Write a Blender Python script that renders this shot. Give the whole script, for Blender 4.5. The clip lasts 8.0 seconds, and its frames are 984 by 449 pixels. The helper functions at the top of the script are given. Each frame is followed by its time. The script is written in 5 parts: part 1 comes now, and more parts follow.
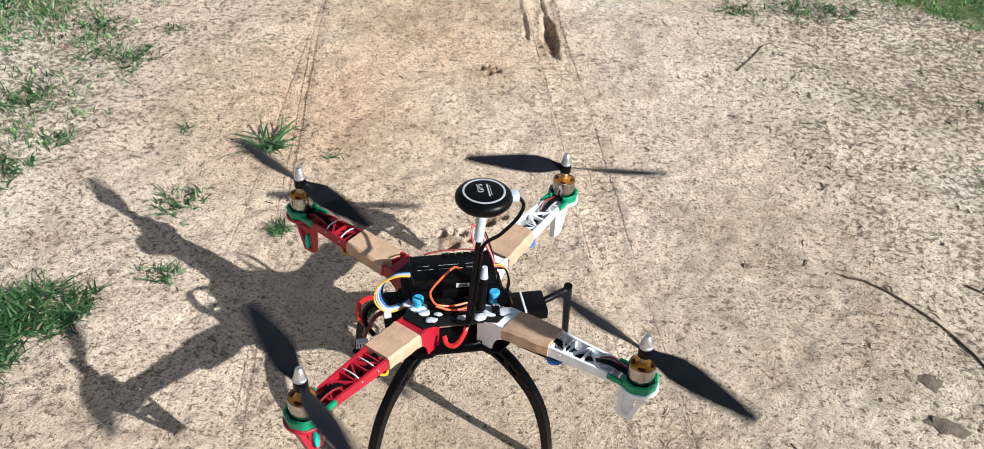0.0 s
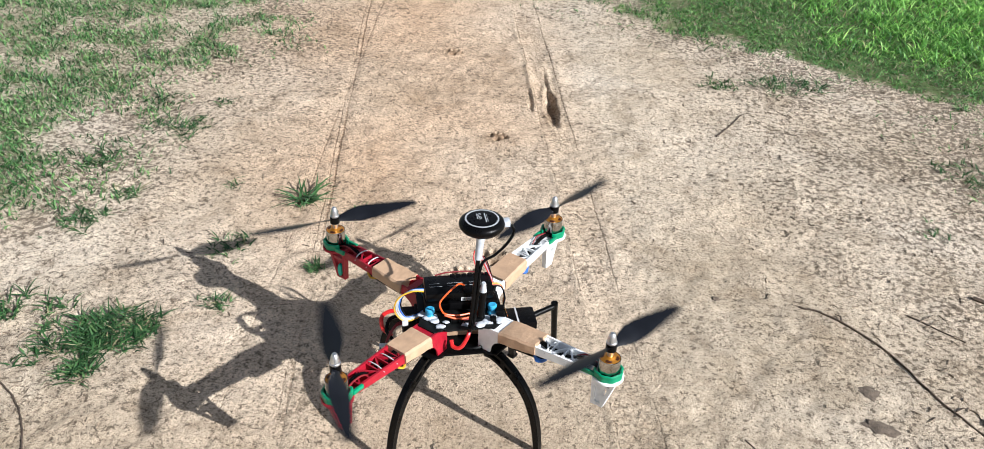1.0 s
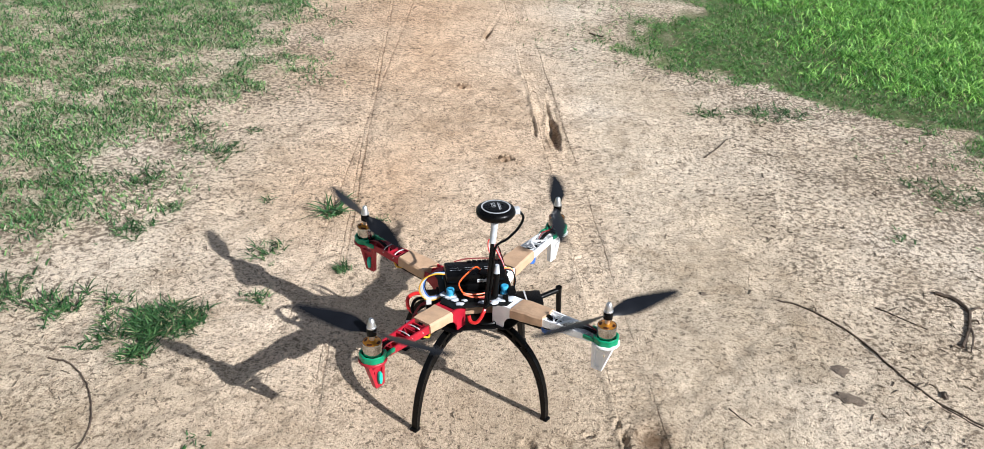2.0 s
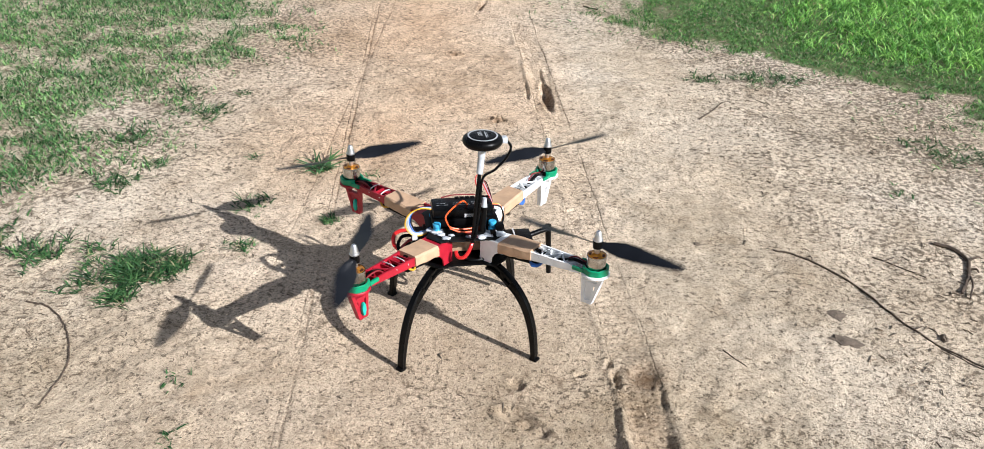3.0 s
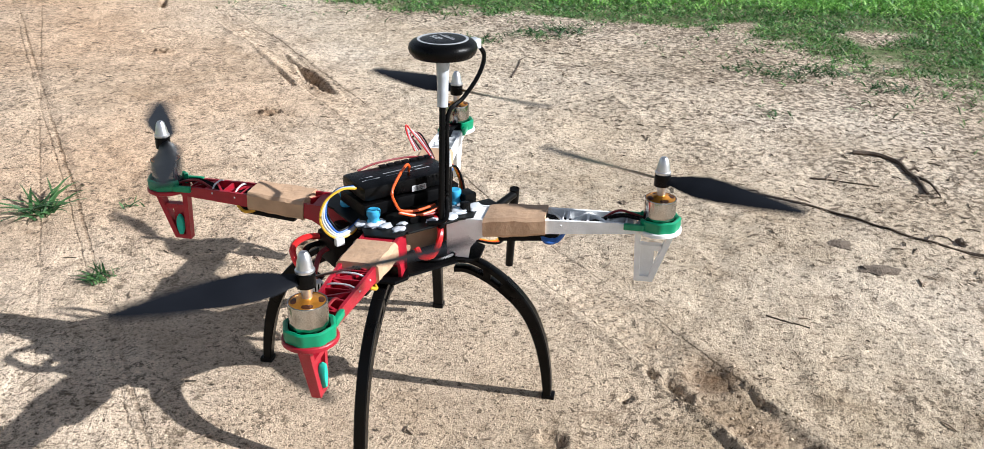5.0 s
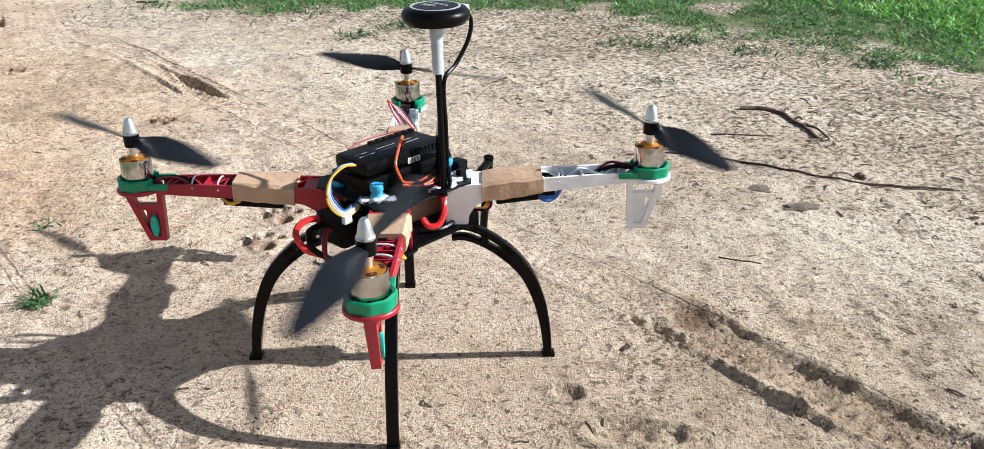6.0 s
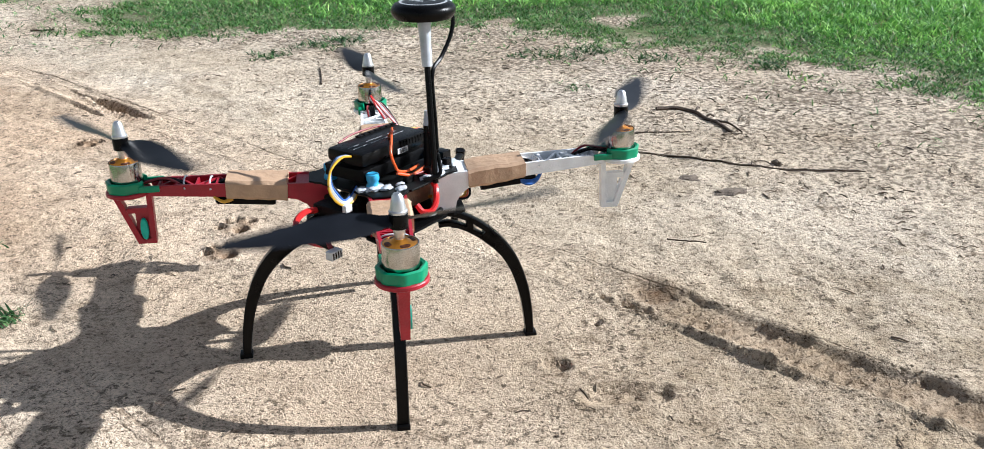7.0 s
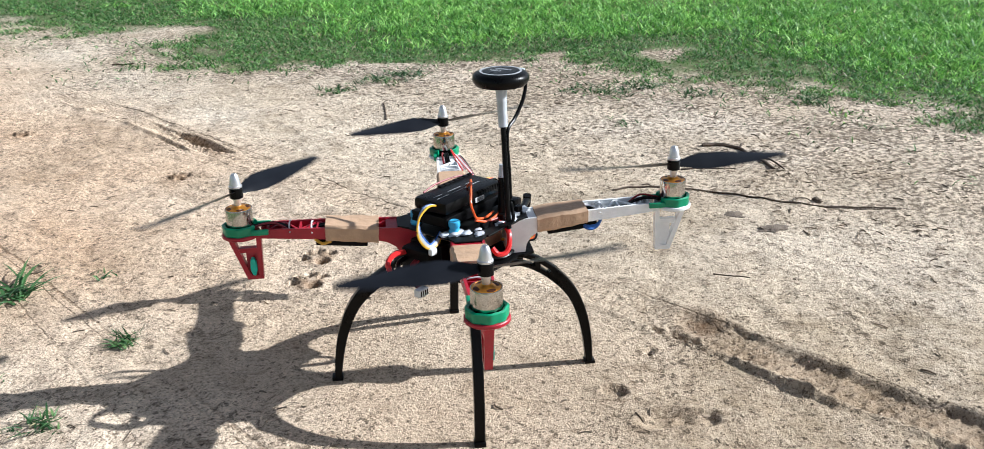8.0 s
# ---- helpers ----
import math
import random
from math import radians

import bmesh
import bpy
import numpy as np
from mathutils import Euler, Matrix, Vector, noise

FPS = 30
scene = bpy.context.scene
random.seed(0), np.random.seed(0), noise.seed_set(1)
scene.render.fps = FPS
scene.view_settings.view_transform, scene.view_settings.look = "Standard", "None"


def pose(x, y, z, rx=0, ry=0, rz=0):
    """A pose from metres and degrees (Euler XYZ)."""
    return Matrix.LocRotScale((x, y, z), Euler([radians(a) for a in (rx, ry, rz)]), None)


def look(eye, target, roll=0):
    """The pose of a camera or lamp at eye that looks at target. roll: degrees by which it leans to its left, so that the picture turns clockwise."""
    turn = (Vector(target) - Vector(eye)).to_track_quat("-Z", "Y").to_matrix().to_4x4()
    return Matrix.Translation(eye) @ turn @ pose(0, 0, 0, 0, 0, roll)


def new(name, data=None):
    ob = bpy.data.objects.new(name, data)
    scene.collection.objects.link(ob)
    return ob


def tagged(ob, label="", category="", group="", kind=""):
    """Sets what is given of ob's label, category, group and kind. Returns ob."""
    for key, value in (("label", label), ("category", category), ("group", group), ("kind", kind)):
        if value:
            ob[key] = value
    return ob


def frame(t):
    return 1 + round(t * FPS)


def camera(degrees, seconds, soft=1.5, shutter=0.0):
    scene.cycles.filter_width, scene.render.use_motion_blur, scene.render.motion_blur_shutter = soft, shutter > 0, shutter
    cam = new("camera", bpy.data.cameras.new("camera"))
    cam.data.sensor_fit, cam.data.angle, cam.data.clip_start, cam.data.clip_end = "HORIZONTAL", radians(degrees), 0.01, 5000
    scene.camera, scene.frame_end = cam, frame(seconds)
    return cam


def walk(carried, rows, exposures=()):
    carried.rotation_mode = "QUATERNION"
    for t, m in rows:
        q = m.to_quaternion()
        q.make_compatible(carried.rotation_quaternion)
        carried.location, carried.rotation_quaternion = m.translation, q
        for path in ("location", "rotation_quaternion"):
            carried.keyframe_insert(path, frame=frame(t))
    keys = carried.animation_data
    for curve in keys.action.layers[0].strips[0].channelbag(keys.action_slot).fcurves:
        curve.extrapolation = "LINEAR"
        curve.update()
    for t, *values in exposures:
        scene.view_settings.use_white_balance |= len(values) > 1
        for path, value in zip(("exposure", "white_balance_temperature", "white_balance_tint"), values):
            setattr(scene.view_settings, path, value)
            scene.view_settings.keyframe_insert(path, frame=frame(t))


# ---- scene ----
cam = camera(55.0, 8.0, soft=0.8, shutter=0.22)
PATH = [
    (0, (0.188, -0.683, 0.902), (0.012, 0.877, -0.337), 4.0),
    (0.5, (0.231, -0.809, 0.945), (0.016, 0.812, -0.207), 3.0),
    (1, (0.252, -0.909, 0.991), (0.005, 0.742, -0.11), 2.8),
    (2.3, (0.282, -1.181, 1.015), (0.015, 0.535, 0.023), 2.2),
    (2.5, (0.29, -1.206, 0.993), (0.021, 0.51, 0.002), 2.2),
    (3, (0.298, -1.144, 0.9), (0.033, 0.575, -0.087), 2.2),
    (3.5, (0.271, -0.982, 0.764), (0.067, 0.737, -0.237), 2.9),
    (4, (0.164, -0.821, 0.616), (0.142, 0.939, -0.334), 3.4),
    (4.5, (0.033, -0.743, 0.578), (0.289, 1.03, -0.31), 3.0),
    (5.8, (-0.212, -0.659, 0.519), (0.584, 0.968, -0.328), 0.4),
    (6, (-0.236, -0.661, 0.52), (0.615, 0.938, -0.329), 0.5),
    (6.5, (-0.307, -0.668, 0.513), (0.694, 0.858, -0.306), 0.5),
    (7, (-0.354, -0.657, 0.5), (0.729, 0.826, -0.292), 0.6),
    (7.3, (-0.383, -0.651, 0.518), (0.705, 0.837, -0.259), 0.6),
    (7.5, (-0.397, -0.66, 0.54), (0.687, 0.836, -0.229), 0.65),
    (8, (-0.433, -0.717, 0.571), (0.587, 0.8235, -0.1935), 0.05),
]
walk(cam, [(t, look(eye, target, roll)) for t, eye, target, roll in PATH],
     exposures=[(0.0, 0.54, 5930, 10), (2.5, 0.56, 6010, 11), (4.5, 0.57, 6010, 11), (6.0, 0.67, 5820, 10), (8.0, 0.70, 5760, 9)])


# ---- light ----
SUN_EL, SUN_DIR = 31.5, (1.47, -0.70)           # degrees up; the way on the ground towards the sun
world = bpy.data.worlds.new("world")
scene.world = world
world.use_nodes = True
wn = world.node_tree
sky = wn.nodes.new("ShaderNodeTexSky")
sky.sky_type, sky.sun_disc = "NISHITA", False
sky.sun_elevation = radians(SUN_EL)
sky.sun_rotation = math.atan2(SUN_DIR[0], SUN_DIR[1])
wn.nodes["Background"].inputs[1].default_value = 0.060
haze = wn.nodes.new("ShaderNodeHueSaturation")
haze.inputs["Saturation"].default_value = 0.42
wn.links.new(sky.outputs[0], haze.inputs["Color"])
wn.links.new(haze.outputs[0], wn.nodes["Background"].inputs[0])
sun = new("sun", bpy.data.lights.new("sun", "SUN"))
sun.data.energy, sun.data.angle, sun.data.color = 5.0, radians(0.55), (1.0, 0.965, 0.905)
_h = math.hypot(*SUN_DIR)
sun.matrix_basis = look((SUN_DIR[0] * 3, SUN_DIR[1] * 3, 3 * _h * math.tan(radians(SUN_EL))), (0, 0, 0))


# ---- materials ----
def shader(name, color, rough=0.6, metal=0.0, vary=0.0, vscale=40.0, bump=0.0, bscale=300.0, coat=0.0, island=0.0, obj=0.0, spec=0.5):
    """Principled material with mottled colour, fine relief and roughness that varies a little."""
    m = bpy.data.materials.new(name)
    m.use_nodes = True
    nt = m.node_tree
    b = nt.nodes["Principled BSDF"]
    b.inputs["Base Color"].default_value = (*color, 1)
    b.inputs["Roughness"].default_value = rough
    b.inputs["Metallic"].default_value = metal
    b.inputs["Coat Weight"].default_value = coat
    b.inputs["Specular IOR Level"].default_value = spec
    geo = nt.nodes.new("ShaderNodeNewGeometry")
    tex = nt.nodes.new("ShaderNodeTexCoord")
    if vary or island or obj:
        n = nt.nodes.new("ShaderNodeTexNoise")
        n.inputs["Scale"].default_value, n.inputs["Detail"].default_value = vscale, 6
        nt.links.new(tex.outputs["Object"], n.inputs["Vector"])
        hsv = nt.nodes.new("ShaderNodeHueSaturation")
        hsv.inputs["Color"].default_value = (*color, 1)
        mr = nt.nodes.new("ShaderNodeMapRange")
        mr.inputs["From Min"].default_value, mr.inputs["From Max"].default_value = 0.3, 0.7
        mr.inputs["To Min"].default_value, mr.inputs["To Max"].default_value = 1 - vary, 1 + vary
        nt.links.new(n.outputs["Fac"], mr.inputs["Value"])
        val = mr.outputs[0]
        if island or obj:
            r = nt.nodes.new("ShaderNodeMapRange")
            amt = island or obj
            r.inputs["To Min"].default_value, r.inputs["To Max"].default_value = 1 - amt, 1 + amt
            if island:
                nt.links.new(geo.outputs["Random Per Island"], r.inputs["Value"])
            else:
                oi = nt.nodes.new("ShaderNodeObjectInfo")
                nt.links.new(oi.outputs["Random"], r.inputs["Value"])
            mu = nt.nodes.new("ShaderNodeMath")
            mu.operation = "MULTIPLY"
            nt.links.new(val, mu.inputs[0])
            nt.links.new(r.outputs[0], mu.inputs[1])
            val = mu.outputs[0]
        nt.links.new(val, hsv.inputs["Value"])
        nt.links.new(hsv.outputs[0], b.inputs["Base Color"])
        rr = nt.nodes.new("ShaderNodeMapRange")
        rr.inputs["To Min"].default_value, rr.inputs["To Max"].default_value = max(0.03, rough - 0.12), min(1, rough + 0.12)
        nt.links.new(n.outputs["Fac"], rr.inputs["Value"])
        nt.links.new(rr.outputs[0], b.inputs["Roughness"])
    if bump:
        n2 = nt.nodes.new("ShaderNodeTexNoise")
        n2.inputs["Scale"].default_value, n2.inputs["Detail"].default_value = bscale, 5
        nt.links.new(tex.outputs["Object"], n2.inputs["Vector"])
        bp = nt.nodes.new("ShaderNodeBump")
        bp.inputs["Strength"].default_value, bp.inputs["Distance"].default_value = bump, 0.002
        nt.links.new(n2.outputs["Fac"], bp.inputs["Height"])
        nt.links.new(bp.outputs[0], b.inputs["Normal"])
    return m


def ramp(nt, fac, stops):
    r = nt.nodes.new("ShaderNodeValToRGB")
    e = r.color_ramp.elements
    while len(e) < len(stops):
        e.new(0.5)
    for k, (p, c) in zip(e, stops):
        k.position, k.color = p, (*c, 1)
    nt.links.new(fac, r.inputs[0])
    return r.outputs[0]


def mixed(nt, kind, fac, a, b):
    m = nt.nodes.new("ShaderNodeMix")
    m.data_type, m.blend_type = "RGBA", kind
    for socket, v in ((m.inputs["Factor"], fac), (m.inputs["A"], a), (m.inputs["B"], b)):
        if isinstance(v, (int, float)):
            socket.default_value = v
        elif isinstance(v, tuple):
            socket.default_value = (*v, 1)
        else:
            nt.links.new(v, socket)
    return m.outputs["Result"]


def noise_tex(nt, vec, scale, detail=5.0, rough=0.6, dist=0.0):
    n = nt.nodes.new("ShaderNodeTexNoise")
    n.inputs["Scale"].default_value, n.inputs["Detail"].default_value = scale, detail
    n.inputs["Roughness"].default_value, n.inputs["Distortion"].default_value = rough, dist
    nt.links.new(vec, n.inputs["Vector"])
    return n.outputs["Fac"]


def dirt_material():
    m = bpy.data.materials.new("packed_sandy_soil")
    m.use_nodes = True
    nt = m.node_tree
    b = nt.nodes["Principled BSDF"]
    pos = nt.nodes.new("ShaderNodeNewGeometry").outputs["Position"]

    def attr(name):
        a = nt.nodes.new("ShaderNodeAttribute")
        a.attribute_name = name
        return a.outputs["Fac"]
    broad = noise_tex(nt, pos, 2.2, 5, 0.6)
    col = ramp(nt, broad, [(0.30, (0.555, 0.462, 0.348)), (0.5, (0.635, 0.545, 0.43)), (0.7, (0.70, 0.62, 0.515))])
    col = mixed(nt, "MIX", attr("lane"), col, mixed(nt, "MIX", broad, (0.55, 0.375, 0.245), (0.67, 0.50, 0.35)))
    blotch = noise_tex(nt, pos, 6.5, 5, 0.7, 0.6)
    col = mixed(nt, "MULTIPLY", 0.85, col, ramp(nt, blotch, [(0.30, (0.74, 0.70, 0.65)), (0.46, (0.99, 0.98, 0.97)), (0.72, (1.16, 1.15, 1.14))]))
    mid = noise_tex(nt, pos, 21, 6, 0.7)
    col = mixed(nt, "MULTIPLY", 0.75, col, ramp(nt, mid, [(0.30, (0.60, 0.56, 0.52)), (0.47, (0.97, 0.96, 0.95)), (0.72, (1.14, 1.13, 1.11))]))
    grit = noise_tex(nt, pos, 210, 3, 0.7)
    crust = ramp(nt, noise_tex(nt, pos, 4.2, 4, 0.65, 0.8), [(0.36, (0.58, 0.58, 0.58)), (0.62, (1, 1, 1))])
    col = mixed(nt, "MULTIPLY", crust, col, ramp(nt, grit, [(0.32, (0.10, 0.08, 0.065)), (0.44, (0.92, 0.90, 0.88)), (0.66, (1.28, 1.28, 1.28))]))
    grit2 = noise_tex(nt, pos, 620, 2, 0.6)
    col = mixed(nt, "MULTIPLY", mixed(nt, "MULTIPLY", 1.0, crust, (0.48, 0.48, 0.48)), col, ramp(nt, grit2, [(0.34, (0.12, 0.10, 0.085)), (0.455, (0.97, 0.97, 0.97)), (0.66, (1.2, 1.2, 1.2))]))
    # dark crumbs and bits of old grass, thick at the lane's margins
    crumbs = noise_tex(nt, pos, 105, 3, 0.7, 0.3)
    patch = noise_tex(nt, pos, 5.5, 4, 0.6)
    ad = nt.nodes.new("ShaderNodeMath")
    ad.operation = "MULTIPLY_ADD"
    nt.links.new(patch, ad.inputs[0])
    ad.inputs[1].default_value = 0.20
    nt.links.new(crumbs, ad.inputs[2])
    lit = nt.nodes.new("ShaderNodeMath")
    lit.operation = "MULTIPLY_ADD"
    nt.links.new(attr("litter"), lit.inputs[0])
    lit.inputs[1].default_value = 0.10
    nt.links.new(ad.outputs[0], lit.inputs[2])
    fac = ramp(nt, lit.outputs[0], [(0.675, (0, 0, 0)), (0.74, (0.8, 0.8, 0.8))])
    col = mixed(nt, "MIX", fac, col, (0.105, 0.078, 0.055))
    pebbly = noise_tex(nt, pos, 78, 3, 0.6)
    col = mixed(nt, "MULTIPLY", 0.45, col, ramp(nt, pebbly, [(0.33, (0.66, 0.63, 0.60)), (0.45, (1.03, 1.03, 1.02)), (0.66, (1.15, 1.15, 1.14))]))
    # coarser dark flecks and small hollows
    fleck = ramp(nt, noise_tex(nt, pos, 60, 3, 0.65, 0.3), [(0.27, (0.8, 0.8, 0.8)), (0.34, (0, 0, 0))])
    col = mixed(nt, "MIX", fleck, col, (0.20, 0.15, 0.105))
    # thatch green under turf, darkened in colour for the shade between blades
    col = mixed(nt, "MIX", attr("turf"), col, mixed(nt, "MIX", mid, (0.05, 0.085, 0.028), (0.16, 0.21, 0.08)))
    # freshly turned damp soil; the paw prints' shade is coloured in with it
    col = mixed(nt, "MIX", attr("damp_and_shade"), col, mixed(nt, "MIX", grit, (0.13, 0.075, 0.04), (0.30, 0.19, 0.11)))
    # stained darker soil
    stain = mixed(nt, "MULTIPLY", 1.0, attr("stain"), ramp(nt, noise_tex(nt, pos, 9, 5, 0.65), [(0.3, (0.35, 0.35, 0.35)), (0.65, (1, 1, 1))]))
    col = mixed(nt, "MULTIPLY", stain, col, (0.55, 0.51, 0.44))
    # fine dotted tyre lines pressed into the soil
    sep = nt.nodes.new("ShaderNodeSeparateXYZ")
    nt.links.new(pos, sep.inputs[0])

    def op(kind, a, b=None, c=None):
        n = nt.nodes.new("ShaderNodeMath")
        n.operation = kind
        for k, v in enumerate((a, b, c)):
            if v is None:
                continue
            if isinstance(v, (int, float)):
                n.inputs[k].default_value = v
            else:
                nt.links.new(v, n.inputs[k])
        return n.outputs[0]
    sx, sy = sep.outputs[0], sep.outputs[1]
    sway = op("MULTIPLY_ADD", noise_tex(nt, pos, 2.5, 2), 0.016, -0.008)
    fray = op("MULTIPLY_ADD", noise_tex(nt, pos, 60, 2), 0.006, -0.003)
    dots = op("MULTIPLY_ADD", op("SINE", op("MULTIPLY", sy, 2 * math.pi / 0.011)), 0.3, 0.7)
    lines = 0.0
    for x0, k, half, amount in ((-0.171, -0.2115, 0.0030, 1.0), (-0.182, -0.2115, 0.0018, 0.5), (-0.268, -0.130, 0.0026, 0.45),
                                (0.318, -0.25, 0.0022, 0.65), (0.352, -0.25, 0.0016, 0.4), (0.386, -0.25, 0.0022, 0.65)):
        d = op("ABSOLUTE", op("ADD", op("ADD", op("SUBTRACT", sx, op("MULTIPLY_ADD", sy, k, x0)), sway), fray))
        line = op("MULTIPLY", op("SUBTRACT", 1.0, op("MINIMUM", op("DIVIDE", d, half), 1.0)), amount)
        lines = op("MAXIMUM", lines, line)
    # the tyre's cross tread in the rut, two rows of slanting knobs
    across = op("ADD", op("SUBTRACT", sx, op("MULTIPLY_ADD", sy, -0.25, 0.351)), sway)
    for side in (-0.018, 0.014):
        off = op("ABSOLUTE", op("SUBTRACT", across, side))
        row = op("SUBTRACT", 1.0, op("MINIMUM", op("DIVIDE", off, 0.016), 1.0))
        knob = op("SINE", op("MULTIPLY", op("MULTIPLY_ADD", off, 0.8, op("ADD", sy, fray)), 2 * math.pi / 0.0125))
        lines = op("MAXIMUM", lines, op("MULTIPLY", op("MAXIMUM", knob, 0.0), op("MINIMUM", op("MULTIPLY", row, 0.75), 0.5)))
    fade = ramp(nt, noise_tex(nt, pos, 4.5, 3), [(0.36, (0.1, 0.1, 0.1)), (0.6, (1, 1, 1))])
    worn = op("MINIMUM", op("MAXIMUM", op("MULTIPLY_ADD", sy, 0.7, 0.38), 0.40), 1.0)
    lines = op("MULTIPLY", op("MULTIPLY", op("MULTIPLY", op("MINIMUM", op("MULTIPLY", lines, 1.6), 1.0), dots), fade), worn)
    # compacted soil and the grooves' shade, both put in as darker colour
    col = mixed(nt, "MULTIPLY", lines, col, (0.50, 0.43, 0.37))
    # hairline cracks
    vo = nt.nodes.new("ShaderNodeTexVoronoi")
    vo.feature = "DISTANCE_TO_EDGE"
    vo.inputs["Scale"].default_value = 11
    warp = nt.nodes.new("ShaderNodeVectorMath")
    warp.operation = "MULTIPLY_ADD"
    nw = nt.nodes.new("ShaderNodeTexNoise")
    nw.inputs["Scale"].default_value = 14
    nw.inputs["Detail"].default_value = 5
    nt.links.new(pos, nw.inputs["Vector"])
    nt.links.new(nw.outputs["Color"], warp.inputs[0])
    warp.inputs[1].default_value = (0.16, 0.16, 0.16)
    nt.links.new(pos, warp.inputs[2])
    nt.links.new(warp.outputs[0], vo.inputs["Vector"])
    crack = ramp(nt, vo.outputs["Distance"], [(0.0, (1, 1, 1)), (0.022, (0, 0, 0))])
    some = ramp(nt, noise_tex(nt, pos, 7, 3), [(0.47, (0, 0, 0)), (0.58, (0.8, 0.8, 0.8))])
    cr = mixed(nt, "MULTIPLY", 1.0, crack, some)
    col = mixed(nt, "MIX", cr, col, (0.20, 0.145, 0.095))
    nt.links.new(col, b.inputs["Base Color"])
    b.inputs["Roughness"].default_value = 0.95
    b.inputs["Specular IOR Level"].default_value = 0.15
    b1 = nt.nodes.new("ShaderNodeBump")
    b1.inputs["Strength"].default_value, b1.inputs["Distance"].default_value = 0.9, 0.0042
    nt.links.new(mid, b1.inputs["Height"])
    bl = nt.nodes.new("ShaderNodeBump")
    bl.invert = True
    bl.inputs["Strength"].default_value, bl.inputs["Distance"].default_value = 0.8, 0.005
    nt.links.new(lines, bl.inputs["Height"])
    nt.links.new(b1.outputs[0], bl.inputs["Normal"])
    b2 = nt.nodes.new("ShaderNodeBump")
    b2.inputs["Strength"].default_value, b2.inputs["Distance"].default_value = 0.9, 0.0034
    nt.links.new(grit, b2.inputs["Height"])
    nt.links.new(bl.outputs[0], b2.inputs["Normal"])
    b3 = nt.nodes.new("ShaderNodeBump")
    b3.inputs["Strength"].default_value, b3.inputs["Distance"].default_value = 0.9, 0.0016
    nt.links.new(grit2, b3.inputs["Height"])
    nt.links.new(b2.outputs[0], b3.inputs["Normal"])
    nt.links.new(b3.outputs[0], b.inputs["Normal"])
    return m


def grass_material(name, stops, dry, dry_color):
    """Blades: hue by island, some of them dry, paler to the tip by their own attribute."""
    m = bpy.data.materials.new(name)
    m.use_nodes = True
    nt = m.node_tree
    b = nt.nodes["Principled BSDF"]
    geo = nt.nodes.new("ShaderNodeNewGeometry")
    rnd = geo.outputs["Random Per Island"]
    col = ramp(nt, rnd, stops)
    patch = noise_tex(nt, geo.outputs["Position"], 6, 3)
    col = mixed(nt, "MULTIPLY", 0.8, col, ramp(nt, patch, [(0.3, (0.55, 0.65, 0.55)), (0.7, (1.3, 1.2, 1.1))]))
    tussock = noise_tex(nt, geo.outputs["Position"], 42, 3)
    col = mixed(nt, "MULTIPLY", 0.9, col, ramp(nt, tussock, [(0.36, (0.46, 0.52, 0.46)), (0.48, (1.05, 1.05, 1.05)), (0.66, (1.5, 1.4, 1.3))]))
    mm = nt.nodes.new("ShaderNodeMath")
    mm.operation = "FRACT"
    m2 = nt.nodes.new("ShaderNodeMath")
    m2.operation = "MULTIPLY"
    nt.links.new(rnd, m2.inputs[0])
    m2.inputs[1].default_value = 37.0
    nt.links.new(m2.outputs[0], mm.inputs[0])
    lt = nt.nodes.new("ShaderNodeMath")
    lt.operation = "LESS_THAN"
    nt.links.new(mm.outputs[0], lt.inputs[0])
    lt.inputs[1].default_value = dry
    col = mixed(nt, "MIX", lt.outputs[0], col, dry_color)
    nt.links.new(col, b.inputs["Base Color"])
    b.inputs["Roughness"].default_value = 0.5
    b.inputs["Specular IOR Level"].default_value = 0.35
    tr = nt.nodes.new("ShaderNodeBsdfTranslucent")
    nt.links.new(col, tr.inputs[0])
    ms = nt.nodes.new("ShaderNodeMixShader")
    ms.inputs[0].default_value = 0.26
    nt.links.new(b.outputs[0], ms.inputs[1])
    nt.links.new(tr.outputs[0], ms.inputs[2])
    nt.links.new(ms.outputs[0], nt.nodes["Material Output"].inputs[0])
    return m


DIRT = dirt_material()
LUSH = grass_material("lush_grass", [(0.0, (0.04, 0.15, 0.03)), (0.5, (0.18, 0.44, 0.085)), (1.0, (0.41, 0.69, 0.20))], 0.02, (0.40, 0.36, 0.17))
SHORT = grass_material("short_grass", [(0.0, (0.012, 0.055, 0.018)), (0.5, (0.07, 0.19, 0.06)), (1.0, (0.26, 0.45, 0.18))], 0.17, (0.40, 0.37, 0.26))
TUFT = grass_material("tuft_grass", [(0.0, (0.018, 0.065, 0.02)), (0.5, (0.045, 0.125, 0.045)), (1.0, (0.13, 0.24, 0.095))], 0.08, (0.36, 0.32, 0.18))
EDGE = grass_material("edge_grass", [(0.0, (0.03, 0.10, 0.025)), (0.5, (0.09, 0.235, 0.065)), (1.0, (0.23, 0.43, 0.13))], 0.10, (0.34, 0.30, 0.19))
